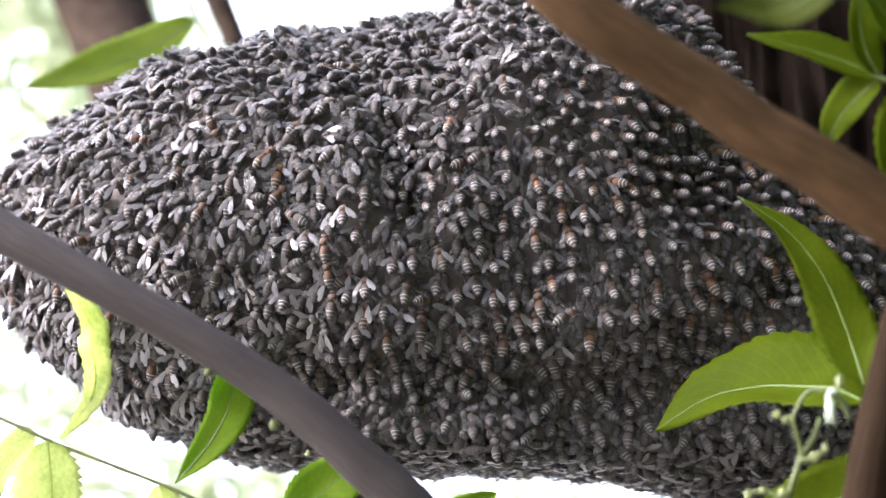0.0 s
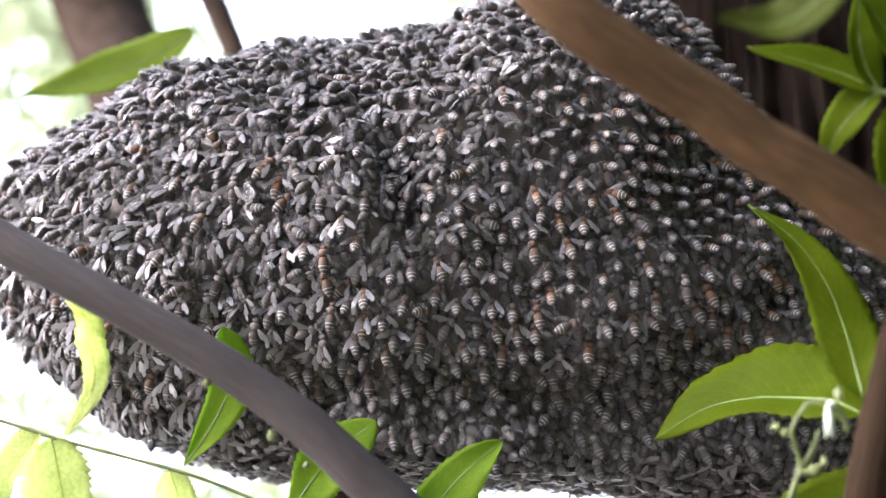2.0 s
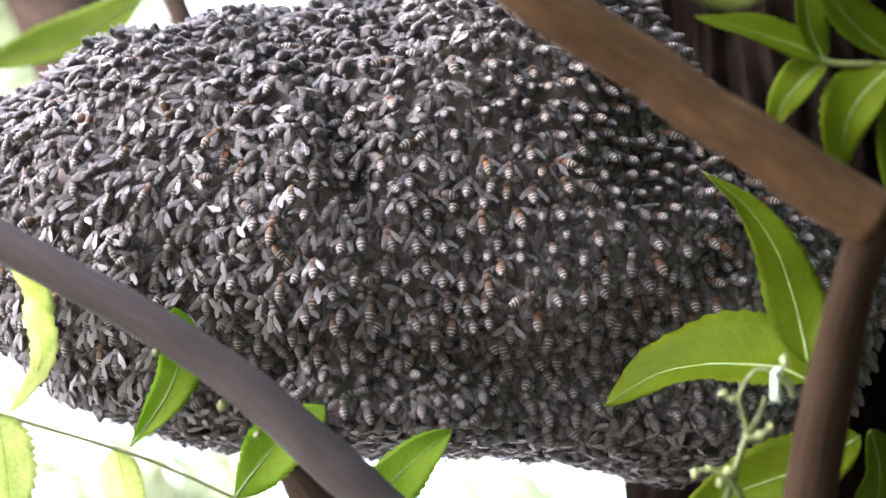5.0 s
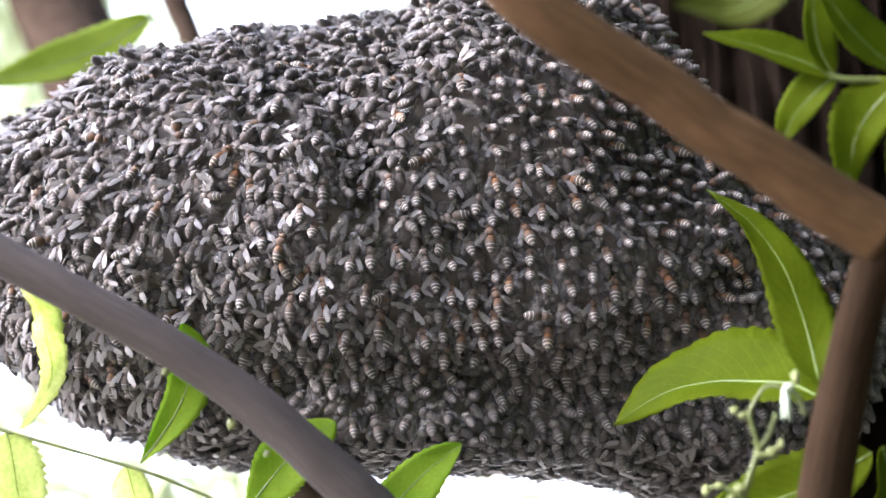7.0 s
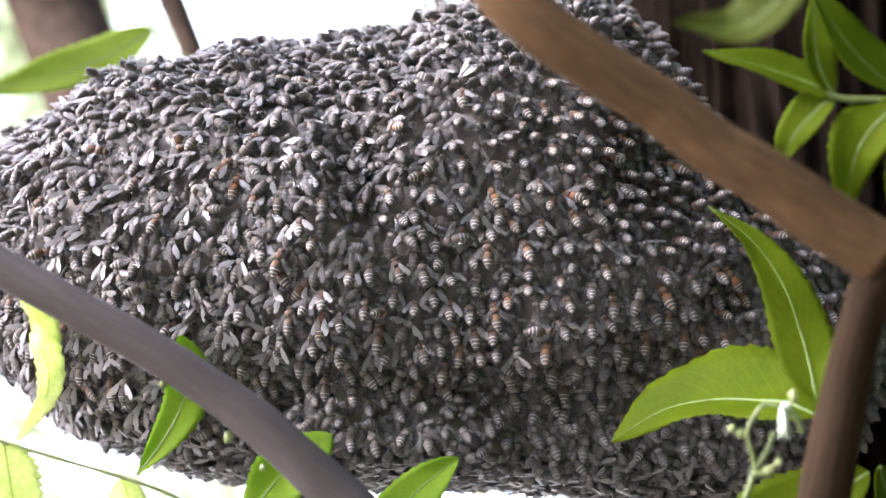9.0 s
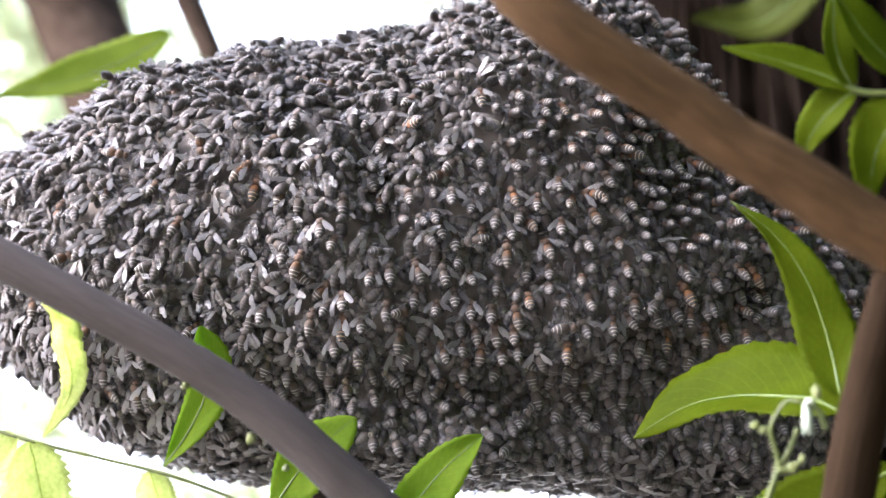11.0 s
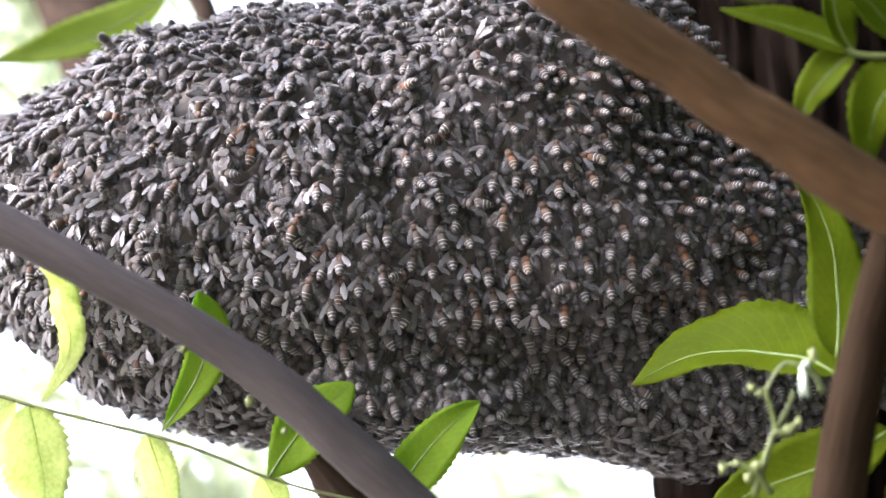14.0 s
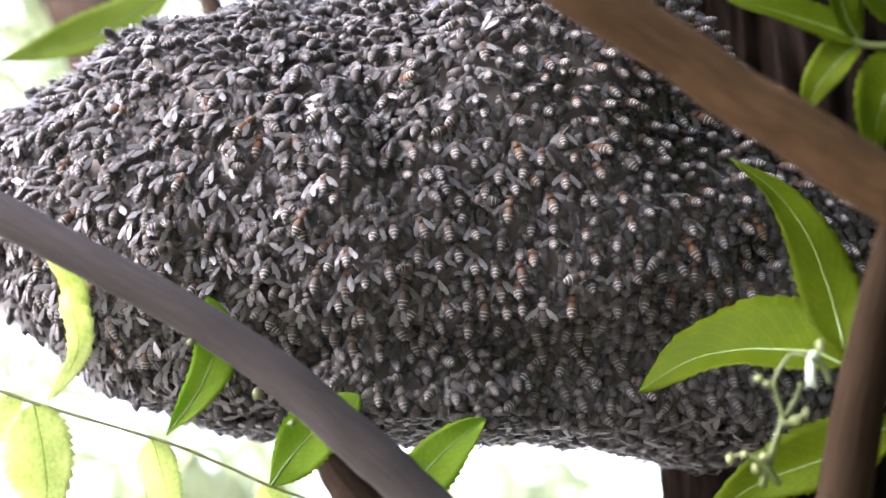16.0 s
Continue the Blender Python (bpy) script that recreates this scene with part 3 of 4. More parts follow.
WALKERS = []


def bee_prototype(kind, tone, label, film=0.35):
    root = new("bee")
    PLACE[root.name] = Vector((0, 0, 0))
    tagged(root, label, "bee", "bees walking on the colony")
    for name, mat, (v, f, a) in bee_pieces(*KINDS[kind]):
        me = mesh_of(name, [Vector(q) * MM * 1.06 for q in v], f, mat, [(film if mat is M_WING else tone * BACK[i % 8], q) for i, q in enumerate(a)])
        part(name, me, root, (0, 0, 0))
    return root


def walkers(places):
    """Bees of the outer layer that stir: they hang among the others and shuffle about."""
    rnd = random.Random(21)
    looks = [(9, 0.45, "dark banded honeybee with folded wings on the colony", 0.15), (6, 0.55, "brown honeybee with pale bands on the colony", 0.25),
             (7, 0.75, "honeybee with half-open wings and rusty abdomen on the colony"), (2, 0.32, "blackish honeybee with spread wings on the colony", 0.6),
             (9, 0.97, "orange honeybee with pale bands and folded wings", 0.15), (8, 0.45, "honeybee with one wing spread wide on the colony", 0.5)]
    protos = [bee_prototype(*q) for q in looks]
    used = [False] * len(protos)
    for p, n in places:
        kind, turn, tail, height, tone, film = bee_style(p, n, rnd)
        if tone > 0.75:
            k = 4
        elif film > 0.28:
            k = rnd.choice((3, 5, 3, 2))
        else:
            k = rnd.choice((0, 0, 1))
        if rnd.random() < 0.18:
            tail, height = tail * 0.35, height + 0.0016
        spec = (p, n, turn, tail, height)
        m = NEST @ bee_pose(*spec)
        if used[k]:
            ob = copy_thing(protos[k], m)
        else:
            used[k], ob = True, protos[k]
            ob.matrix_basis = m
        WALKERS.append((ob, spec))


OUTER = surface_places(0.0052, 0.012, 11, 90000)
STIRRING = [q for q in OUTER if q[0].y < -0.025 and q[0].z > -0.05][:290]
TAKEN = {tuple(q[0]) for q in STIRRING}
curtain([q for q in OUTER if tuple(q[0]) not in TAKEN])
walkers(STIRRING)


def edge_bees():
    """Single bees that stand out from the rim against the sky."""
    rnd = random.Random(4)
    proto = bee_prototype(5, 0.3, "dark honeybee clinging to the rim of the colony")
    tagged(proto, group="bees on the rim")
    first = True
    for a in (96, 103, 113, 121, 128, 134, 146, 152, 163, 176, 196, 209, 218, 226, 233, 243, 252, 262, 271, 278, 284, 291):
        theta = radians(a + rnd.uniform(-2, 2))
        p = nest_local(theta, radians(rnd.uniform(72, 90)))
        n = Vector((math.cos(theta), -0.25, math.sin(theta))).normalized()
        m = NEST @ bee_pose(p, n, rnd.uniform(-80, 80), rnd.uniform(-20, 35), rnd.uniform(0.0016, 0.0034))
        if first:
            proto.matrix_basis, first = m, False
        else:
            copy_thing(proto, m)


edge_bees()
rim_bee = bee_prototype(5, 0.99, "rusty red honeybee lying along the rim of the colony")
rim_bee.matrix_basis = Matrix.Translation((-0.1451, 0.4188, 1.7001)) @ pose(0, 0, 0, 12, 0, -75)

stray_bee = bee_prototype(5, 0.3, "dark honeybee hanging out from the edge of the colony")
stray_bee.matrix_basis = Matrix.Translation((-0.1496, 0.4105, 1.627)) @ pose(0, 0, 0, 70, 20, 30)
stray_bee = bee_prototype(5, 0.3, "dark honeybee hanging below the edge of the colony")
stray_bee.matrix_basis = Matrix.Translation((-0.1071, 0.4285, 1.5959)) @ pose(0, 0, 0, 80, -15, -20)

# ---- brown branch and reddish stem with leaves, before the colony ----
branch = thing("neem_branch", (0.019, 0.2719, 1.6593), "smooth brown neem branch with serrated green leaves and a white flower", "branch")
tube_part("limb", branch, [(0.0019, 0.2439, 1.6631), (0.0172, 0.2456, 1.6439), (0.0368, 0.2502, 1.6315), (0.0455, 0.2525, 1.6263), (0.0558, 0.255, 1.6192), (0.0674, 0.2575, 1.6127), (0.079, 0.2606, 1.6054), (0.0905, 0.2628, 1.5988)],
          [0.0058, 0.0059, 0.0059, 0.0059, 0.0060, 0.0062, 0.0066, 0.0066], 60, 20, M_BRANCH, 0.06, 90.0)
tube_part("stem", branch, [(0.0914, 0.2613, 1.599), (0.0893, 0.2702, 1.5917), (0.0876, 0.2779, 1.583), (0.0869, 0.2858, 1.5752), (0.0855, 0.2928, 1.5657), (0.0846, 0.2991, 1.557), (0.0836, 0.3052, 1.5475), (0.082, 0.3125, 1.5354)],
          [0.0054, 0.0046, 0.0047, 0.0052, 0.0055, 0.0057, 0.0059, 0.0062], 50, 18, M_STEM, 0.05, 90.0, "reddish brown side stem")
LEAVES = {}
tube_part("twig", branch, [(0.0933, 0.3089, 1.5693), (0.0932, 0.3294, 1.5819), (0.0903, 0.3404, 1.592), (0.0867, 0.3458, 1.5992)], [0.0012, 0.0009, 0.0008, 0.0005], 16, 9, M_SHADED_BARK, 0.1, 200.0, "dark thin side twig")
LEAVES["large"] = leaf_part(branch, [(0.0913, 0.3241, 1.5797), (0.0857, 0.3287, 1.5841), (0.0789, 0.3362, 1.5867), (0.0702, 0.3439, 1.5887), (0.0588, 0.3534, 1.5882), (0.046, 0.364, 1.5821)], 0.0270, 3, lean=0.28, form=(0.55, 0.8))
LEAVES["upright"] = leaf_part(branch, [(0.0914, 0.3231, 1.5837), (0.0906, 0.3251, 1.5928), (0.0885, 0.325, 1.6022), (0.0846, 0.3244, 1.6135), (0.0776, 0.3253, 1.625), (0.0667, 0.327, 1.6351)], 0.0162, 7, lean=0.0, form=(0.62, 1.2), face=(-0.35, -1, 0.3), fold=0.12)
leaf_part(branch, [(0.105, 0.3318, 1.5677), (0.0953, 0.3392, 1.5621), (0.0852, 0.3457, 1.559), (0.0734, 0.3524, 1.5551), (0.0578, 0.3582, 1.5451)], 0.0185, 9, face=(0, -1, 0.05))
leaf_part(branch, [(0.1077, 0.3314, 1.569), (0.1115, 0.3397, 1.5608), (0.1124, 0.3481, 1.5523), (0.1111, 0.3581, 1.5394)], 0.013, 12)

# ---- upper leaf spray ----
spray = thing("leaf_spray", (0.0903, 0.2824, 1.6452), "spray of bright green serrated neem leaves on a thin stalk", "leaves")
tube_part("stalk", spray, [(0.1234, 0.274, 1.6389), (0.11, 0.2784, 1.6414), (0.1017, 0.2809, 1.6435), (0.0903, 0.2824, 1.6452), (0.0862, 0.2821, 1.6518)], [0.0011, 0.001, 0.0009, 0.0008, 0.0005], 24, 8, M_TWIG)
leaf_part(spray, [(0.0903, 0.2824, 1.6452), (0.0849, 0.2831, 1.649), (0.0775, 0.284, 1.6525), (0.07, 0.2849, 1.6557), (0.0616, 0.2858, 1.659)], 0.0110, 15)
leaf_part(spray, [(0.0903, 0.2824, 1.6452), (0.0862, 0.2855, 1.6425), (0.0821, 0.2891, 1.6384), (0.079, 0.2935, 1.6322)], 0.0108, 18)
leaf_part(spray, [(0.0898, 0.2821, 1.6459), (0.0872, 0.281, 1.6519), (0.0862, 0.2794, 1.6592), (0.0867, 0.2771, 1.6713)], 0.0082, 22)
leaf_part(spray, [(0.1048, 0.2776, 1.6436), (0.0978, 0.2759, 1.6484), (0.0907, 0.2732, 1.6556), (0.0835, 0.271, 1.6676)], 0.0150, 25)
leaf_part(spray, [(0.1036, 0.2785, 1.6412), (0.0984, 0.2821, 1.6372), (0.0944, 0.2856, 1.6303), (0.0932, 0.2919, 1.6189)], 0.0150, 28)
leaf_part(spray, [(0.1125, 0.2784, 1.6414), (0.1107, 0.2834, 1.6336), (0.1071, 0.287, 1.6267), (0.1052, 0.2933, 1.6152)], 0.0140, 29)

# ---- blurred dark leaf close to the camera ----
near_leaf = thing("leaf_spray", (0.0646, 0.2128, 1.6316), "neem leaf hanging before the trunk, coloured dull olive as if shaded", "leaves")
leaf_part(near_leaf, [(0.0666, 0.2107, 1.6373), (0.059, 0.216, 1.6288), (0.0522, 0.2191, 1.626), (0.0421, 0.2196, 1.6275)], 0.0130, 31, M_SHADED_LEAF)

# ---- flower sprig below the large leaf ----
sprig = thing("flower_sprig", (0.0779, 0.2974, 1.5747), "pale green flower sprig with a small white neem flower and buds", "flower")
tube_part("stalk", sprig, [(0.066, 0.3094, 1.5482), (0.0686, 0.3052, 1.5569), (0.0705, 0.3037, 1.5626), (0.0695, 0.3019, 1.5671), (0.0686, 0.3004, 1.57), (0.07, 0.2993, 1.5731), (0.0725, 0.2981, 1.5759), (0.0755, 0.2964, 1.5752)], [0.0008, 0.0008, 0.0007, 0.0006, 0.0006, 0.0005, 0.0005, 0.0004], 30, 8, M_TWIG)
tube_part("stalk", sprig, [(0.0705, 0.3038, 1.5624), (0.0731, 0.3024, 1.5659), (0.0746, 0.3, 1.5702)], [0.0008, 0.0007, 0.0005], 12, 7, M_TWIG)
tube_part("stalk", sprig, [(0.0702, 0.304, 1.5615), (0.0731, 0.3033, 1.5616), (0.0755, 0.3023, 1.5635)], [0.0009, 0.0009, 0.0006], 12, 7, M_TWIG)
tube_part("stalk", sprig, [(0.0755, 0.2964, 1.5752), (0.0785, 0.2962, 1.5731), (0.0802, 0.2967, 1.5689)], [0.0006, 0.0007, 0.0008], 12, 7, M_TWIG)
tube_part("stalk", sprig, [(0.0696, 0.3085, 1.5486), (0.0664, 0.3065, 1.5526), (0.0622, 0.307, 1.555), (0.0585, 0.3079, 1.5541)], [0.0008, 0.0007, 0.0006, 0.0005], 14, 7, M_TWIG)


def blob(name, parent, at, size, material, seed):
    bm = bmesh.new()
    bmesh.ops.create_icosphere(bm, subdivisions=2, radius=1)
    for v in bm.verts:
        v.co = Vector((v.co.x * size[0], v.co.y * size[1], v.co.z * size[2])) * (1 + 0.42 * noise.noise(v.co * 1.6 + Vector((seed, 0, 0))))
    me = bpy.data.meshes.new(name)
    bm.to_mesh(me)
    bm.free()
    me.materials.append(material)
    me.polygons.foreach_set("use_smooth", np.ones(len(me.polygons), dtype=bool))
    return part(name, me, parent, at)


def petal(parent, at, way, length, width, seed):
    w = Vector(way).normalized()
    path = [Vector(at) + w * (length * s) + Vector((0, -0.0012 * math.sin(s * 3), -0.0030 * s * s)) for s in (0, 0.35, 0.7, 1.0)]
    v, f, u = tube(path, [width * 0.3, width * 0.5, width * 0.5, width * 0.2], 10, 8)
    part("petal", mesh_of("petal", [q - Vector(at) for q in v], f, M_PETAL, u), parent, at)


FLOWER = (0.0756, 0.296, 1.5746)
for i, way in enumerate(((-0.25, -0.3, -1.0), (-0.05, -0.5, -1.0), (0.15, -0.2, -0.9), (0.35, -0.3, 0.5))):
    petal(sprig, FLOWER, way, 0.0048 if i < 3 else 0.0030, 0.0013, i)
blob("bud", sprig, (0.0782, 0.2952, 1.5771), (0.0011, 0.0011, 0.0018), M_BUD, 3)
for i, (at, r) in enumerate((((0.0658, 0.3028, 1.5715), 0.0026), ((0.0676, 0.3027, 1.5703), 0.002), ((0.0733, 0.3032, 1.5619), 0.0022), ((0.0756, 0.3022, 1.5637), 0.0018), ((0.0622, 0.307, 1.555), 0.0024), ((0.0666, 0.3062, 1.5543), 0.0026), ((0.059, 0.3078, 1.5541), 0.0022), ((0.0645, 0.307, 1.5519), 0.002))):
    blob("bud", sprig, at, (r * (0.42 + 0.10 * (i % 3)), r * 0.42, r * (0.38 + 0.12 * (i % 4))), M_BUD, i * 3.7)

# ---- grey-brown branch across the lower part ----
low = thing("neem_branch", (-0.1088, 0.3152, 1.6134), "bare grey-brown neem branch with small pale buds", "branch")
tube_part("limb", low, [(-0.1471, 0.3127, 1.635), (-0.1221, 0.3147, 1.6206), (-0.1088, 0.3152, 1.6134), (-0.0903, 0.3166, 1.6039), (-0.068, 0.3198, 1.592), (-0.0458, 0.3239, 1.5779), (-0.0306, 0.3274, 1.5654), (-0.0197, 0.3307, 1.5562), (-0.0088, 0.3344, 1.5462), (0.0077, 0.3405, 1.5295)],
          [0.0052, 0.0050, 0.0049, 0.0046, 0.0049, 0.0053, 0.0056, 0.0058, 0.0060, 0.0062], 70, 20, M_GREYBRANCH, 0.07, 80.0)
for i, (at, r) in enumerate((((-0.0674, 0.3201, 1.5854), 0.0011), ((-0.0514, 0.3245, 1.5734), 0.0013), ((-0.0777, 0.3163, 1.5959), 0.0010), ((-0.0429, 0.3269, 1.5667), 0.0008))):
    blob("bud", low, at, (r, r, r), M_BUD, i + 20)

# ---- compound leaf that sways under the branch ----
TWIG_AT = (-0.1468, 0.351, 1.5882)
twig = thing("neem_sprig", TWIG_AT, "thin neem twig with pale translucent leaflets", "leaves")
tube_part("stalk", twig, [(-0.1468, 0.351, 1.5882), (-0.1262, 0.3534, 1.5816), (-0.1113, 0.3552, 1.5767), (-0.0815, 0.3582, 1.5683), (-0.0665, 0.3603, 1.5627), (-0.0516, 0.3626, 1.5564), (-0.0334, 0.3645, 1.5511), (-0.0125, 0.366, 1.5469)],
          [0.0006, 0.00055, 0.0005, 0.0005, 0.00045, 0.0004, 0.0004, 0.0003], 50, 7, M_PALE_TWIG)
leaf_part(twig, [(-0.112, 0.3545, 1.5787), (-0.1071, 0.3497, 1.583), (-0.1027, 0.3456, 1.5884), (-0.1018, 0.3426, 1.5936), (-0.103, 0.3396, 1.5991), (-0.1033, 0.3365, 1.6048), (-0.1074, 0.334, 1.6116), (-0.1129, 0.3312, 1.6192), (-0.1187, 0.3287, 1.626)], 0.0080, 41, M_YOUNG, twist=0.9, form=(0.75, 0.55))
leaf_part(twig, [(-0.0804, 0.3577, 1.5697), (-0.0737, 0.3548, 1.5777), (-0.0685, 0.3515, 1.5868), (-0.067, 0.3484, 1.5952), (-0.0689, 0.3451, 1.6043)], 0.0136, 44, M_BACKLIT, form=(1.1, 0.8))
leaf_part(twig, [(-0.0528, 0.3625, 1.5567), (-0.0468, 0.3597, 1.5644), (-0.0394, 0.3569, 1.5721), (-0.0289, 0.3542, 1.5795)], 0.0190, 47, M_BACKLIT, form=(1.0, 0.75))
LEAVES["swinging"] = leaf_part(twig, [(-0.0192, 0.3654, 1.5487), (-0.014, 0.3622, 1.5574), (-0.0058, 0.3592, 1.5658), (0.0046, 0.3564, 1.5734)], 0.0165, 50, M_BACKLIT, form=(0.7, 0.8))
leaf_part(twig, [(-0.1155, 0.3548, 1.5777), (-0.1127, 0.3557, 1.5666), (-0.1109, 0.3577, 1.5552), (-0.1131, 0.3622, 1.5428)], 0.0195, 53, M_YOUNG)
leaf_part(twig, [(-0.0841, 0.358, 1.5689), (-0.0824, 0.3602, 1.563), (-0.08, 0.3632, 1.5546), (-0.0789, 0.3668, 1.5448)], 0.0110, 56, M_YOUNG)
leaf_part(twig, [(-0.1185, 0.3543, 1.5791), (-0.1236, 0.3581, 1.5746), (-0.1299, 0.3636, 1.5681), (-0.1337, 0.3678, 1.5567)], 0.0130, 59, M_YOUNG)
leaf_part(twig, [(-0.0543, 0.3622, 1.5574), (-0.0513, 0.3643, 1.5518), (-0.0468, 0.3673, 1.5434)], 0.0100, 62, M_YOUNG)

# ---- leaf behind the top of the colony ----
back_twig = thing("neem_sprig", (-0.1303, 0.5272, 1.8059), "green neem leaf on a thin twig behind the colony", "leaves")
tube_part("stalk", back_twig, [(-0.1341, 0.5298, 1.8572), (-0.133, 0.5299, 1.8277), (-0.1298, 0.5267, 1.8071), (-0.1228, 0.5314, 1.7942), (-0.1104, 0.5327, 1.7907)], [0.0010, 0.0009, 0.0008, 0.0006, 0.0004], 20, 7, M_TWIG)
LEAVES["behind"] = leaf_part(back_twig, [(-0.1285, 0.5276, 1.8006), (-0.1472, 0.5314, 1.7900), (-0.1671, 0.5344, 1.7819), (-0.1845, 0.5361, 1.7772), (-0.2069, 0.5375, 1.7732)], 0.0230, 65, M_BACK, face=(0, -1, 0), fold=0.1)

# ---- boughs further back ----
bough = thing("bough", (-0.3301, 0.9431, 2.1251), "thick brown bough of the tree behind the colony", "branch")
tube_part("limb", bough, [(-0.3641, 0.9436, 2.27), (-0.3301, 0.9431, 2.1251), (-0.3062, 0.9474, 2.0549), (-0.2802, 0.9359, 1.9986), (-0.242, 0.9084, 1.9281), (-0.1827, 0.8899, 1.8327), (-0.0686, 0.8788, 1.717)], [0.044, 0.040, 0.037, 0.035, 0.034, 0.033, 0.03], 40, 20, M_BOUGH, 0.06, 12.0)
thin = thing("bough", (-0.174, 0.7384, 1.9566), "slender brown bough behind the colony", "branch")
tube_part("limb", thin, [(-0.2029, 0.7512, 2.0675), (-0.1758, 0.7372, 1.9599), (-0.165, 0.7368, 1.9316), (-0.1544, 0.7351, 1.907), (-0.1339, 0.7244, 1.8487), (-0.0945, 0.7025, 1.7626)], [0.010, 0.0085, 0.008, 0.0075, 0.007, 0.006], 30, 14, M_BOUGH, 0.05, 20.0)
snag = thing("bough", (-0.0446, 0.4809, 1.5821), "broken brown bough with pale peeling bark under the colony", "branch")
tube_part("limb", snag, [(-0.0541, 0.483, 1.5909), (-0.0446, 0.4816, 1.5802), (-0.0323, 0.482, 1.5646), (-0.0086, 0.4889, 1.531)], [0.0055, 0.008, 0.0095, 0.011], 26, 16, M_BOUGH, 0.18, 60.0)


# ---- distant leaves against the sky ----
def far_crown(at, spread, count, seed, size):
    """A hanging bough tip of a neighbouring tree: twigs and many separate small leaves."""
    rnd = random.Random(seed)
    tree = thing("far_foliage", at, "sunlit hanging foliage of a neighbouring tree", "foliage", kind="stuff")
    verts, faces, uvs = [], [], []
    for _ in range(count):
        c = Vector((rnd.gauss(0, spread[0]), rnd.gauss(0, spread[1]), rnd.gauss(0, spread[2])))
        way = Vector((rnd.gauss(0, 0.6), rnd.gauss(0, 0.6), -rnd.random())).normalized()
        side = way.orthogonal().normalized()
        side.rotate(Matrix.Rotation(rnd.random() * 6.28, 3, way))
        length = size * rnd.uniform(0.7, 1.3)
        k = len(verts)
        nrm = way.cross(side) * length * 0.05
        for s, w in ((0, 0.02), (0.3, 0.16), (0.62, 0.15), (1.0, 0.01)):
            verts += [c + way * (s * length) + side * (w * length) + nrm * (1 - abs(2 * s - 1)), c + way * (s * length) - side * (w * length) + nrm * (1 - abs(2 * s - 1)), ]
            uvs += [(0, s), (1, s)]
        for i in range(3):
            faces.append((k + 2 * i, k + 2 * i + 1, k + 2 * i + 3, k + 2 * i + 2))
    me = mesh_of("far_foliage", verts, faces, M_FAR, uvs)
    part("leaves", me, tree, at)


far_crown((-0.8663, 2.3028, 2.775), (0.10, 0.2, 0.16), 210, 1, 0.10)
far_crown((-0.7201, 2.0848, 2.7891), (0.12, 0.2, 0.08), 150, 2, 0.10)
far_crown((-0.4048, 2.2105, 1.8592), (0.075, 0.2, 0.04), 200, 3, 0.09)
far_crown((-0.74, 2.34, 2.0881), (0.05, 0.2, 0.04), 100, 4, 0.08)
far_crown((0.1106, 2.3191, 1.8531), (0.10, 0.2, 0.025), 110, 5, 0.08)
far_crown((-0.0365, 1.7515, 2.5353), (0.02, 0.1, 0.02), 22, 6, 0.06)


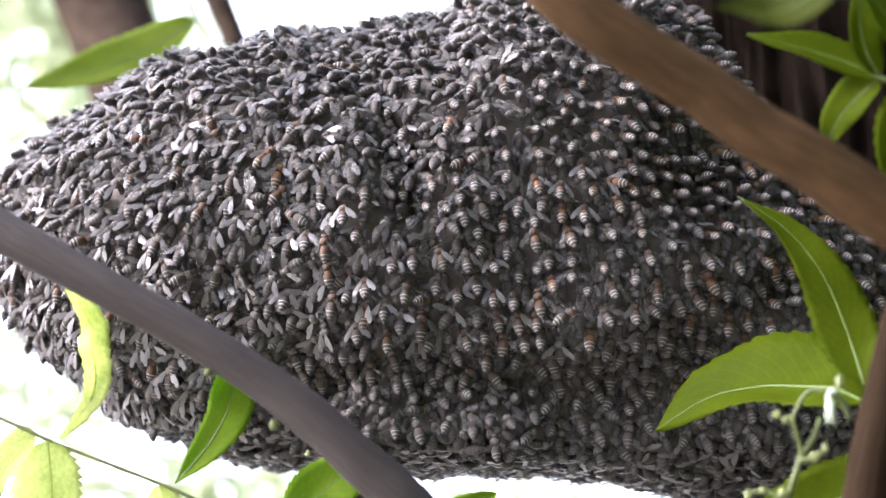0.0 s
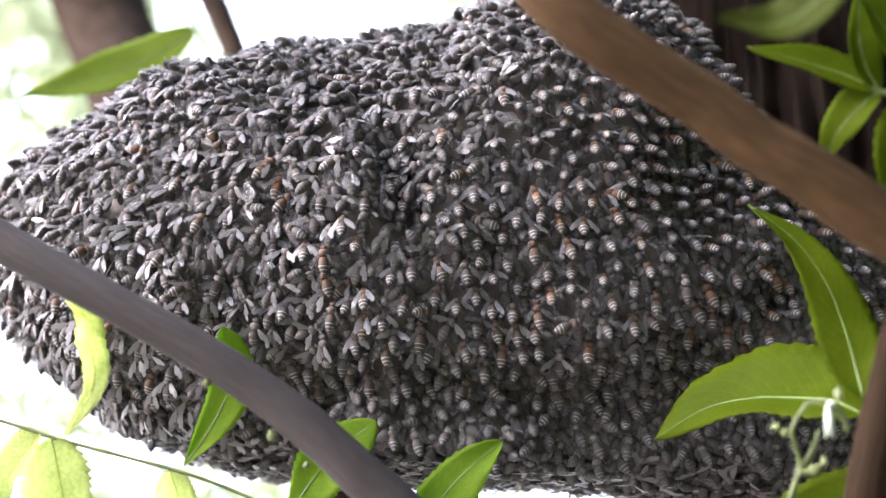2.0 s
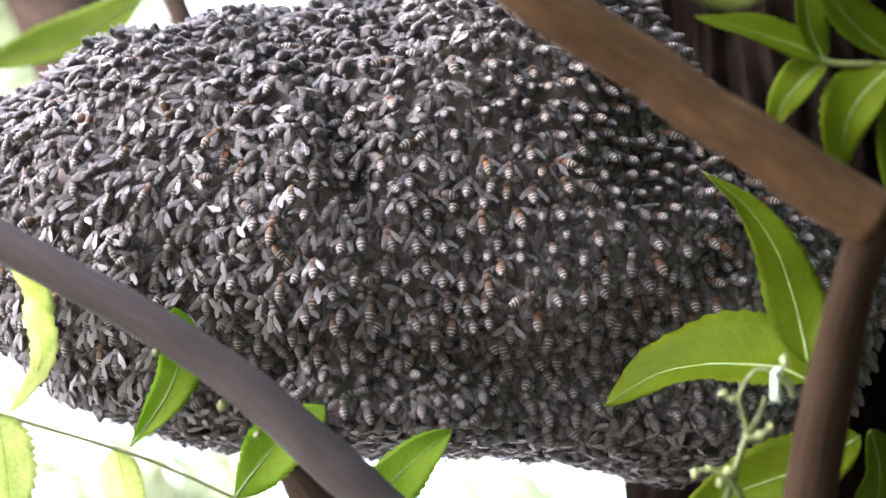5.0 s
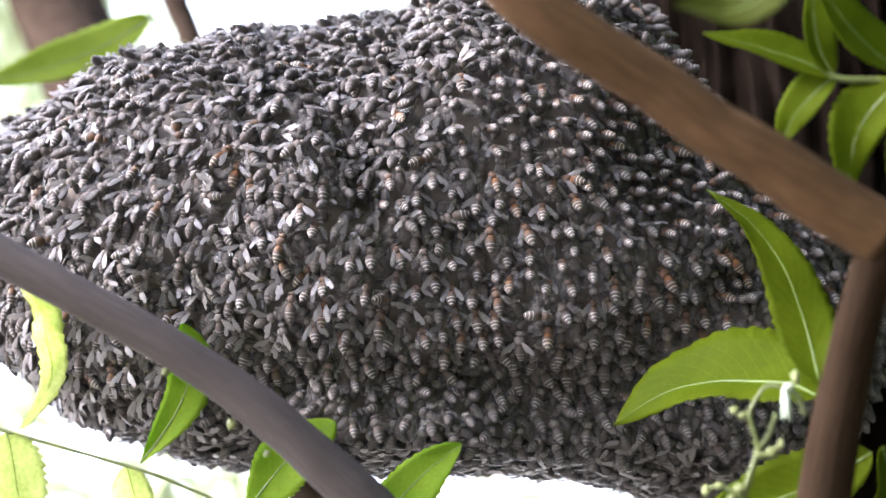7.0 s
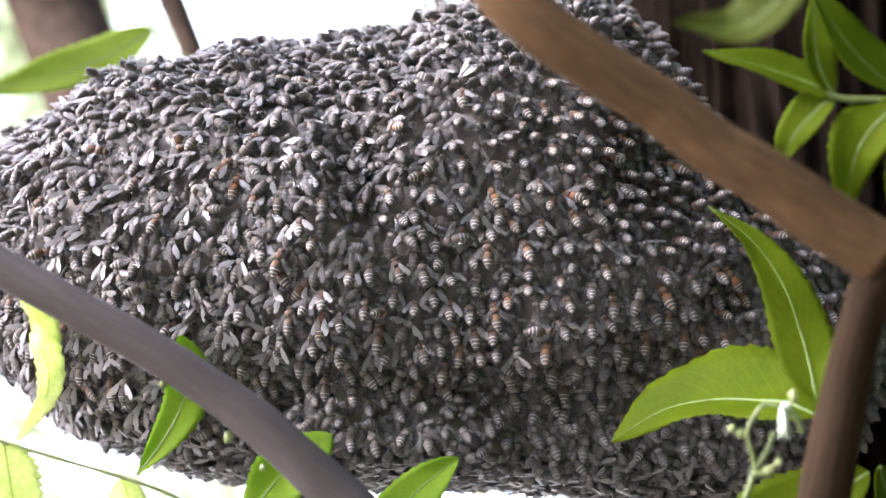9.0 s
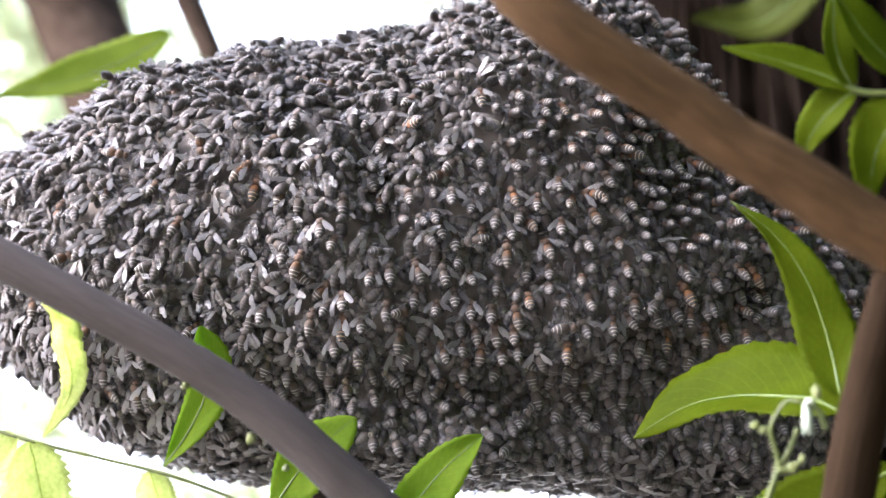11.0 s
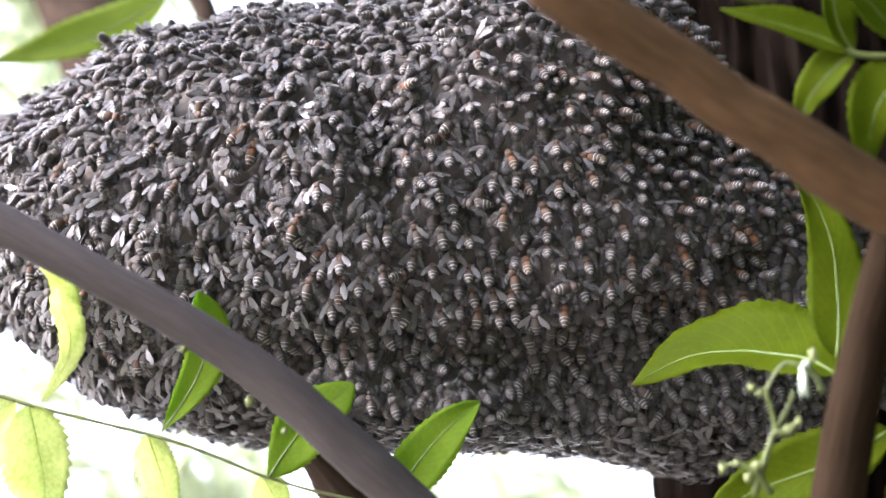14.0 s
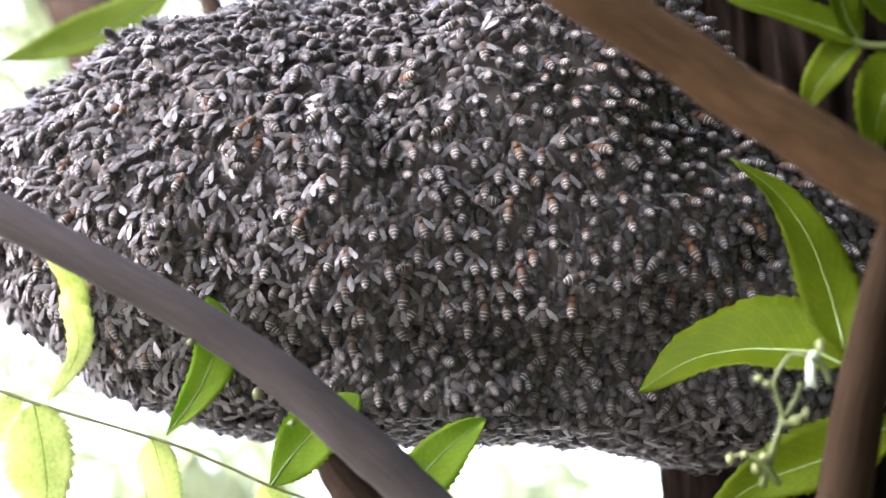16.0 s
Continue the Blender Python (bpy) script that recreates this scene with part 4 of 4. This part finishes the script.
# ---- unseen crown added to the tree, to block light over and beside the colony ----
def crown():
    rnd = random.Random(90)
    limbs = [[(0.17, 0.60, 2.2), (0.6, 0.5, 2.6), (1.2, 0.2, 2.8), (1.8, -0.3, 2.7)], [(0.17, 0.60, 2.6), (0.9, 1.1, 3.1), (1.7, 1.6, 3.3)], [(0.17, 0.6, 3.2), (0.5, -0.4, 3.8), (0.8, -1.2, 3.9)], [(0.17, 0.6, 3.6), (0.2, 0.9, 4.2), (0.3, 1.1, 4.8)]]
    for limb in limbs:
        tube_part("limb", trunk, limb, [0.045, 0.03, 0.02, 0.012][:len(limb)], 20, 10, M_SHADED_BARK, 0.1, 8.0)
    verts, faces, uvs = [], [], []
    hubs = [(1.2, 0.3, 2.3), (1.7, -0.2, 1.8), (1.5, 0.9, 2.4), (1.9, 0.4, 1.4), (1.0, -0.6, 2.9), (1.5, -1.0, 2.3), (1.1, 0.9, 3.3), (0.7, 0.2, 3.6), (1.6, 1.5, 2.0), (1.3, -1.2, 1.6), (0.5, -0.9, 3.8), (2.0, 1.0, 1.7), (0.9, 1.3, 2.7), (0.25, 0.9, 4.6)]
    for hub in hubs:
        for _ in range(330):
            c = Vector(hub) + Vector((rnd.gauss(0, 0.26), rnd.gauss(0, 0.26), rnd.gauss(0, 0.22)))
            way = Vector((rnd.gauss(0, 0.7), rnd.gauss(0, 0.7), -rnd.random())).normalized()
            side = way.orthogonal().normalized()
            side.rotate(Matrix.Rotation(rnd.random() * 6.28, 3, way))
            length = rnd.uniform(0.07, 0.12)
            k = len(verts)
            bow = way.cross(side) * length * 0.06
            for q, w in ((0, 0.02), (0.3, 0.18), (0.62, 0.16), (1.0, 0.01)):
                lift = bow * (1 - abs(2 * q - 1))
                verts += [c + way * (q * length) + side * (w * length) + lift, c + way * (q * length) - side * (w * length) + lift]
                uvs += [(0, q), (1, q)]
            for i in range(3):
                faces.append((k + 2 * i, k + 2 * i + 1, k + 2 * i + 3, k + 2 * i + 2))
    # unseen leafy shoots added on the trunk's side and over the colony, to shade both
    for _ in range(1800):
        y = rnd.uniform(-0.35, 0.55)
        c = Vector((0.20 + 0.36 * max(0, y) + rnd.expovariate(5.0), y, rnd.uniform(1.25, 2.25)))
        if rnd.random() < 0.3:
            c = Vector((rnd.uniform(0.02, 0.6), rnd.uniform(-0.2, 0.5), rnd.uniform(2.05, 2.4)))
        way = Vector((rnd.gauss(0, 0.7), rnd.gauss(0, 0.7), -rnd.random())).normalized()
        side = way.orthogonal().normalized()
        side.rotate(Matrix.Rotation(rnd.random() * 6.28, 3, way))
        length = rnd.uniform(0.055, 0.085)
        k = len(verts)
        for q, w in ((0, 0.02), (0.3, 0.18), (0.62, 0.16), (1.0, 0.01)):
            verts += [c + way * (q * length) + side * (w * length), c + way * (q * length) - side * (w * length)]
            uvs += [(0, q), (1, q)]
        for i in range(3):
            faces.append((k + 2 * i, k + 2 * i + 1, k + 2 * i + 3, k + 2 * i + 2))
    at = PLACE[trunk.name]
    tagged(part("crown", mesh_of("crown", [v - at for v in verts], faces, M_CROWN, uvs), trunk, at, "unseen dense green crown of small leaves, added to shade the colony"), kind="stuff")


crown()


def unseen_shade_tree():
    """An unseen broad-leaved tree added behind and beside the camera, away from the sun, to block sky light."""
    rnd = random.Random(61)
    at = Vector((1.6, -2.6, 0.0))
    tree = thing("tree", at, "unseen broad-leaved tree with dark green crown, added to block the frontal sky light", "tree")
    tube_part("trunk", tree, [at, at + Vector((0.05, 0.05, 1.2)), at + Vector((-0.1, 0.2, 2.4)), at + Vector((-0.3, 0.5, 3.6))], [0.16, 0.13, 0.11, 0.07], 24, 14, M_SHADED_BARK, 0.1, 6.0)
    verts, faces, uvs = [], [], []
    for _ in range(5200):
        c = Vector((rnd.gauss(0, 1), rnd.gauss(0, 1), rnd.gauss(0, 1)))
        c = c.normalized() * rnd.random() ** 0.4
        c = Vector((0.9 + 1.75 * c.x, -1.75 + 1.0 * c.y, 2.4 + 1.9 * c.z))
        way = Vector((rnd.gauss(0, 0.7), rnd.gauss(0, 0.7), -rnd.random())).normalized()
        side = way.orthogonal().normalized()
        side.rotate(Matrix.Rotation(rnd.random() * 6.28, 3, way))
        length = rnd.uniform(0.12, 0.22)
        k = len(verts)
        for q, w in ((0, 0.02), (0.3, 0.24), (0.62, 0.22), (1.0, 0.01)):
            verts += [c + way * (q * length) + side * (w * length) - at, c + way * (q * length) - side * (w * length) - at]
            uvs += [(0, q), (1, q)]
        for i in range(3):
            faces.append((k + 2 * i, k + 2 * i + 1, k + 2 * i + 3, k + 2 * i + 2))
    tagged(part("crown", mesh_of("crown", verts, faces, M_CROWN, uvs), tree, at, "unseen dense dark green foliage, added to block light"), kind="stuff")


unseen_shade_tree()


# ---- glowing sheet painted as hazy white sky and far trees, long way off ----
def backdrop():
    m = bpy.data.materials.new("painted_bright_haze")
    m.use_nodes = True
    t = m.node_tree
    t.nodes.remove(t.nodes["Principled BSDF"])
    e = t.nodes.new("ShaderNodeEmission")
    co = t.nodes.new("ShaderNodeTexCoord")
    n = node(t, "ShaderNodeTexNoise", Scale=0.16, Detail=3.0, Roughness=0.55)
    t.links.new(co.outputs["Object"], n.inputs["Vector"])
    # haze and far trees painted in emission, strong enough to rim-light the colony
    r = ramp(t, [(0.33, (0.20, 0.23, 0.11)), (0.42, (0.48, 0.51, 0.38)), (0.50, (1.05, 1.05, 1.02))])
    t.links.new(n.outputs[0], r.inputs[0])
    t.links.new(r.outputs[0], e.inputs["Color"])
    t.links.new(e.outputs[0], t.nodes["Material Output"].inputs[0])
    verts, faces = [], []
    cols, rows = 24, 12
    for j in range(rows + 1):
        for i in range(cols + 1):
            a, b = radians(-48 + 96 * i / cols), radians(-4 + 56 * j / rows)
            verts.append((60 * math.sin(a) * math.cos(b), 60 * math.cos(a) * math.cos(b), 1.5 + 60 * math.sin(b)))
    for j in range(rows):
        for i in range(cols):
            k = j * (cols + 1) + i
            faces.append((k, k + cols + 1, k + cols + 2, k + 1))
    thing("backdrop", (0, 0, 0), "glowing sheet painted as bright hazy sky with pale far tree crowns", "sky", kind="structure", data=mesh_of("backdrop", verts, faces, m))


backdrop()


# ---- what moves ----
def motions():
    rnd = random.Random(77)
    # the compound leaf rocks up and down in the breeze
    sway = [(0, 868), (0.9, 862), (1.2, 845), (1.5, 748), (1.8, 761), (2.1, 752), (2.4, 800), (2.7, 764), (3.0, 762), (3.3, 785), (3.6, 796), (3.9, 767), (4.2, 794), (6.3, 780), (6.6, 763), (7.0, 784), (7.4, 786), (7.8, 796),
            (8.2, 797), (8.6, 811), (9.0, 782), (9.2, 791), (11.3, 736), (11.5, 729), (12.0, 677), (12.3, 725), (12.5, 734), (13.0, 718), (13.5, 724), (14.0, 749), (14.5, 777), (15.0, 797), (15.5, 797), (16.0, 795)]
    walk(twig, [(t, pose(*TWIG_AT, 0, (s - 796) / 1010 * 57.3, 0)) for t, s in sway])
    # gusts lift the two leaves on the side stem
    at = LEAVES["large"].location.copy()
    gust = [(0, -1), (1.5, 0), (4, 0.5), (7.5, 0), (9.2, 0), (11.3, 0.5), (11.9, 1.4), (12.2, 9), (12.5, 0.0), (13.0, 0.5), (13.2, 5), (13.5, 5.5), (13.8, 3), (14.0, 6.2), (14.2, 5.5), (14.4, 1.8), (14.6, 1.6), (15.0, 3.4), (16.0, 0.3)]
    walk(LEAVES["large"], [(t, pose(*at, 0, a, 0)) for t, a in gust])
    at = LEAVES["upright"].location.copy()
    gust = [(0, -1.8), (0.5, -1), (1.5, 1.5), (3, 0.5), (4, 3.3), (6.5, 2), (7.5, 1.5), (9.2, 2.5), (11.3, 3.5), (11.6, 4.5), (11.9, 6), (12.2, 11), (12.5, 0), (13, 2), (13.25, 10.5), (13.5, 7.5), (13.8, 5.5), (14, 16), (14.2, 18), (14.4, 5), (15, 3.5), (16, 1.2)]
    walk(LEAVES["upright"], [(t, pose(*at, 0, a, 0)) for t, a in gust])
    at = LEAVES["behind"].location.copy()
    walk(LEAVES["behind"], [(t, pose(*at, 0, a, 0)) for t, a in ((0, 0), (1, 0.6), (2, 1), (3, -1), (4, -2), (6.5, 1), (7.5, 0), (9.2, 1.5), (11.3, 2), (12.5, 0), (14, 1), (16, -1))])
    # bees on top shuffle about and turn
    for ob, (p, n, turn, tail, height) in WALKERS:
        rows = []
        speed = rnd.choice((0.0, 0.3, 0.5, 1.0, 1.6))
        a, drift = turn, Vector((0, 0, 0))
        head = Vector((rnd.gauss(0, 1), rnd.gauss(0, 0.4), rnd.gauss(0, 1)))
        head = (head - n * head.dot(n)).normalized()
        for t in (0, 2.5, 5, 7.5, 10, 13, 16):
            rows.append((t, NEST @ bee_pose(p + drift, n, a, tail, height)))
            a += rnd.gauss(0, 14) * speed
            drift = drift + head * 0.0009 * speed + Vector((rnd.gauss(0, 1), 0, rnd.gauss(0, 1))) * 0.0004 * speed
        walk(ob, rows)


motions()
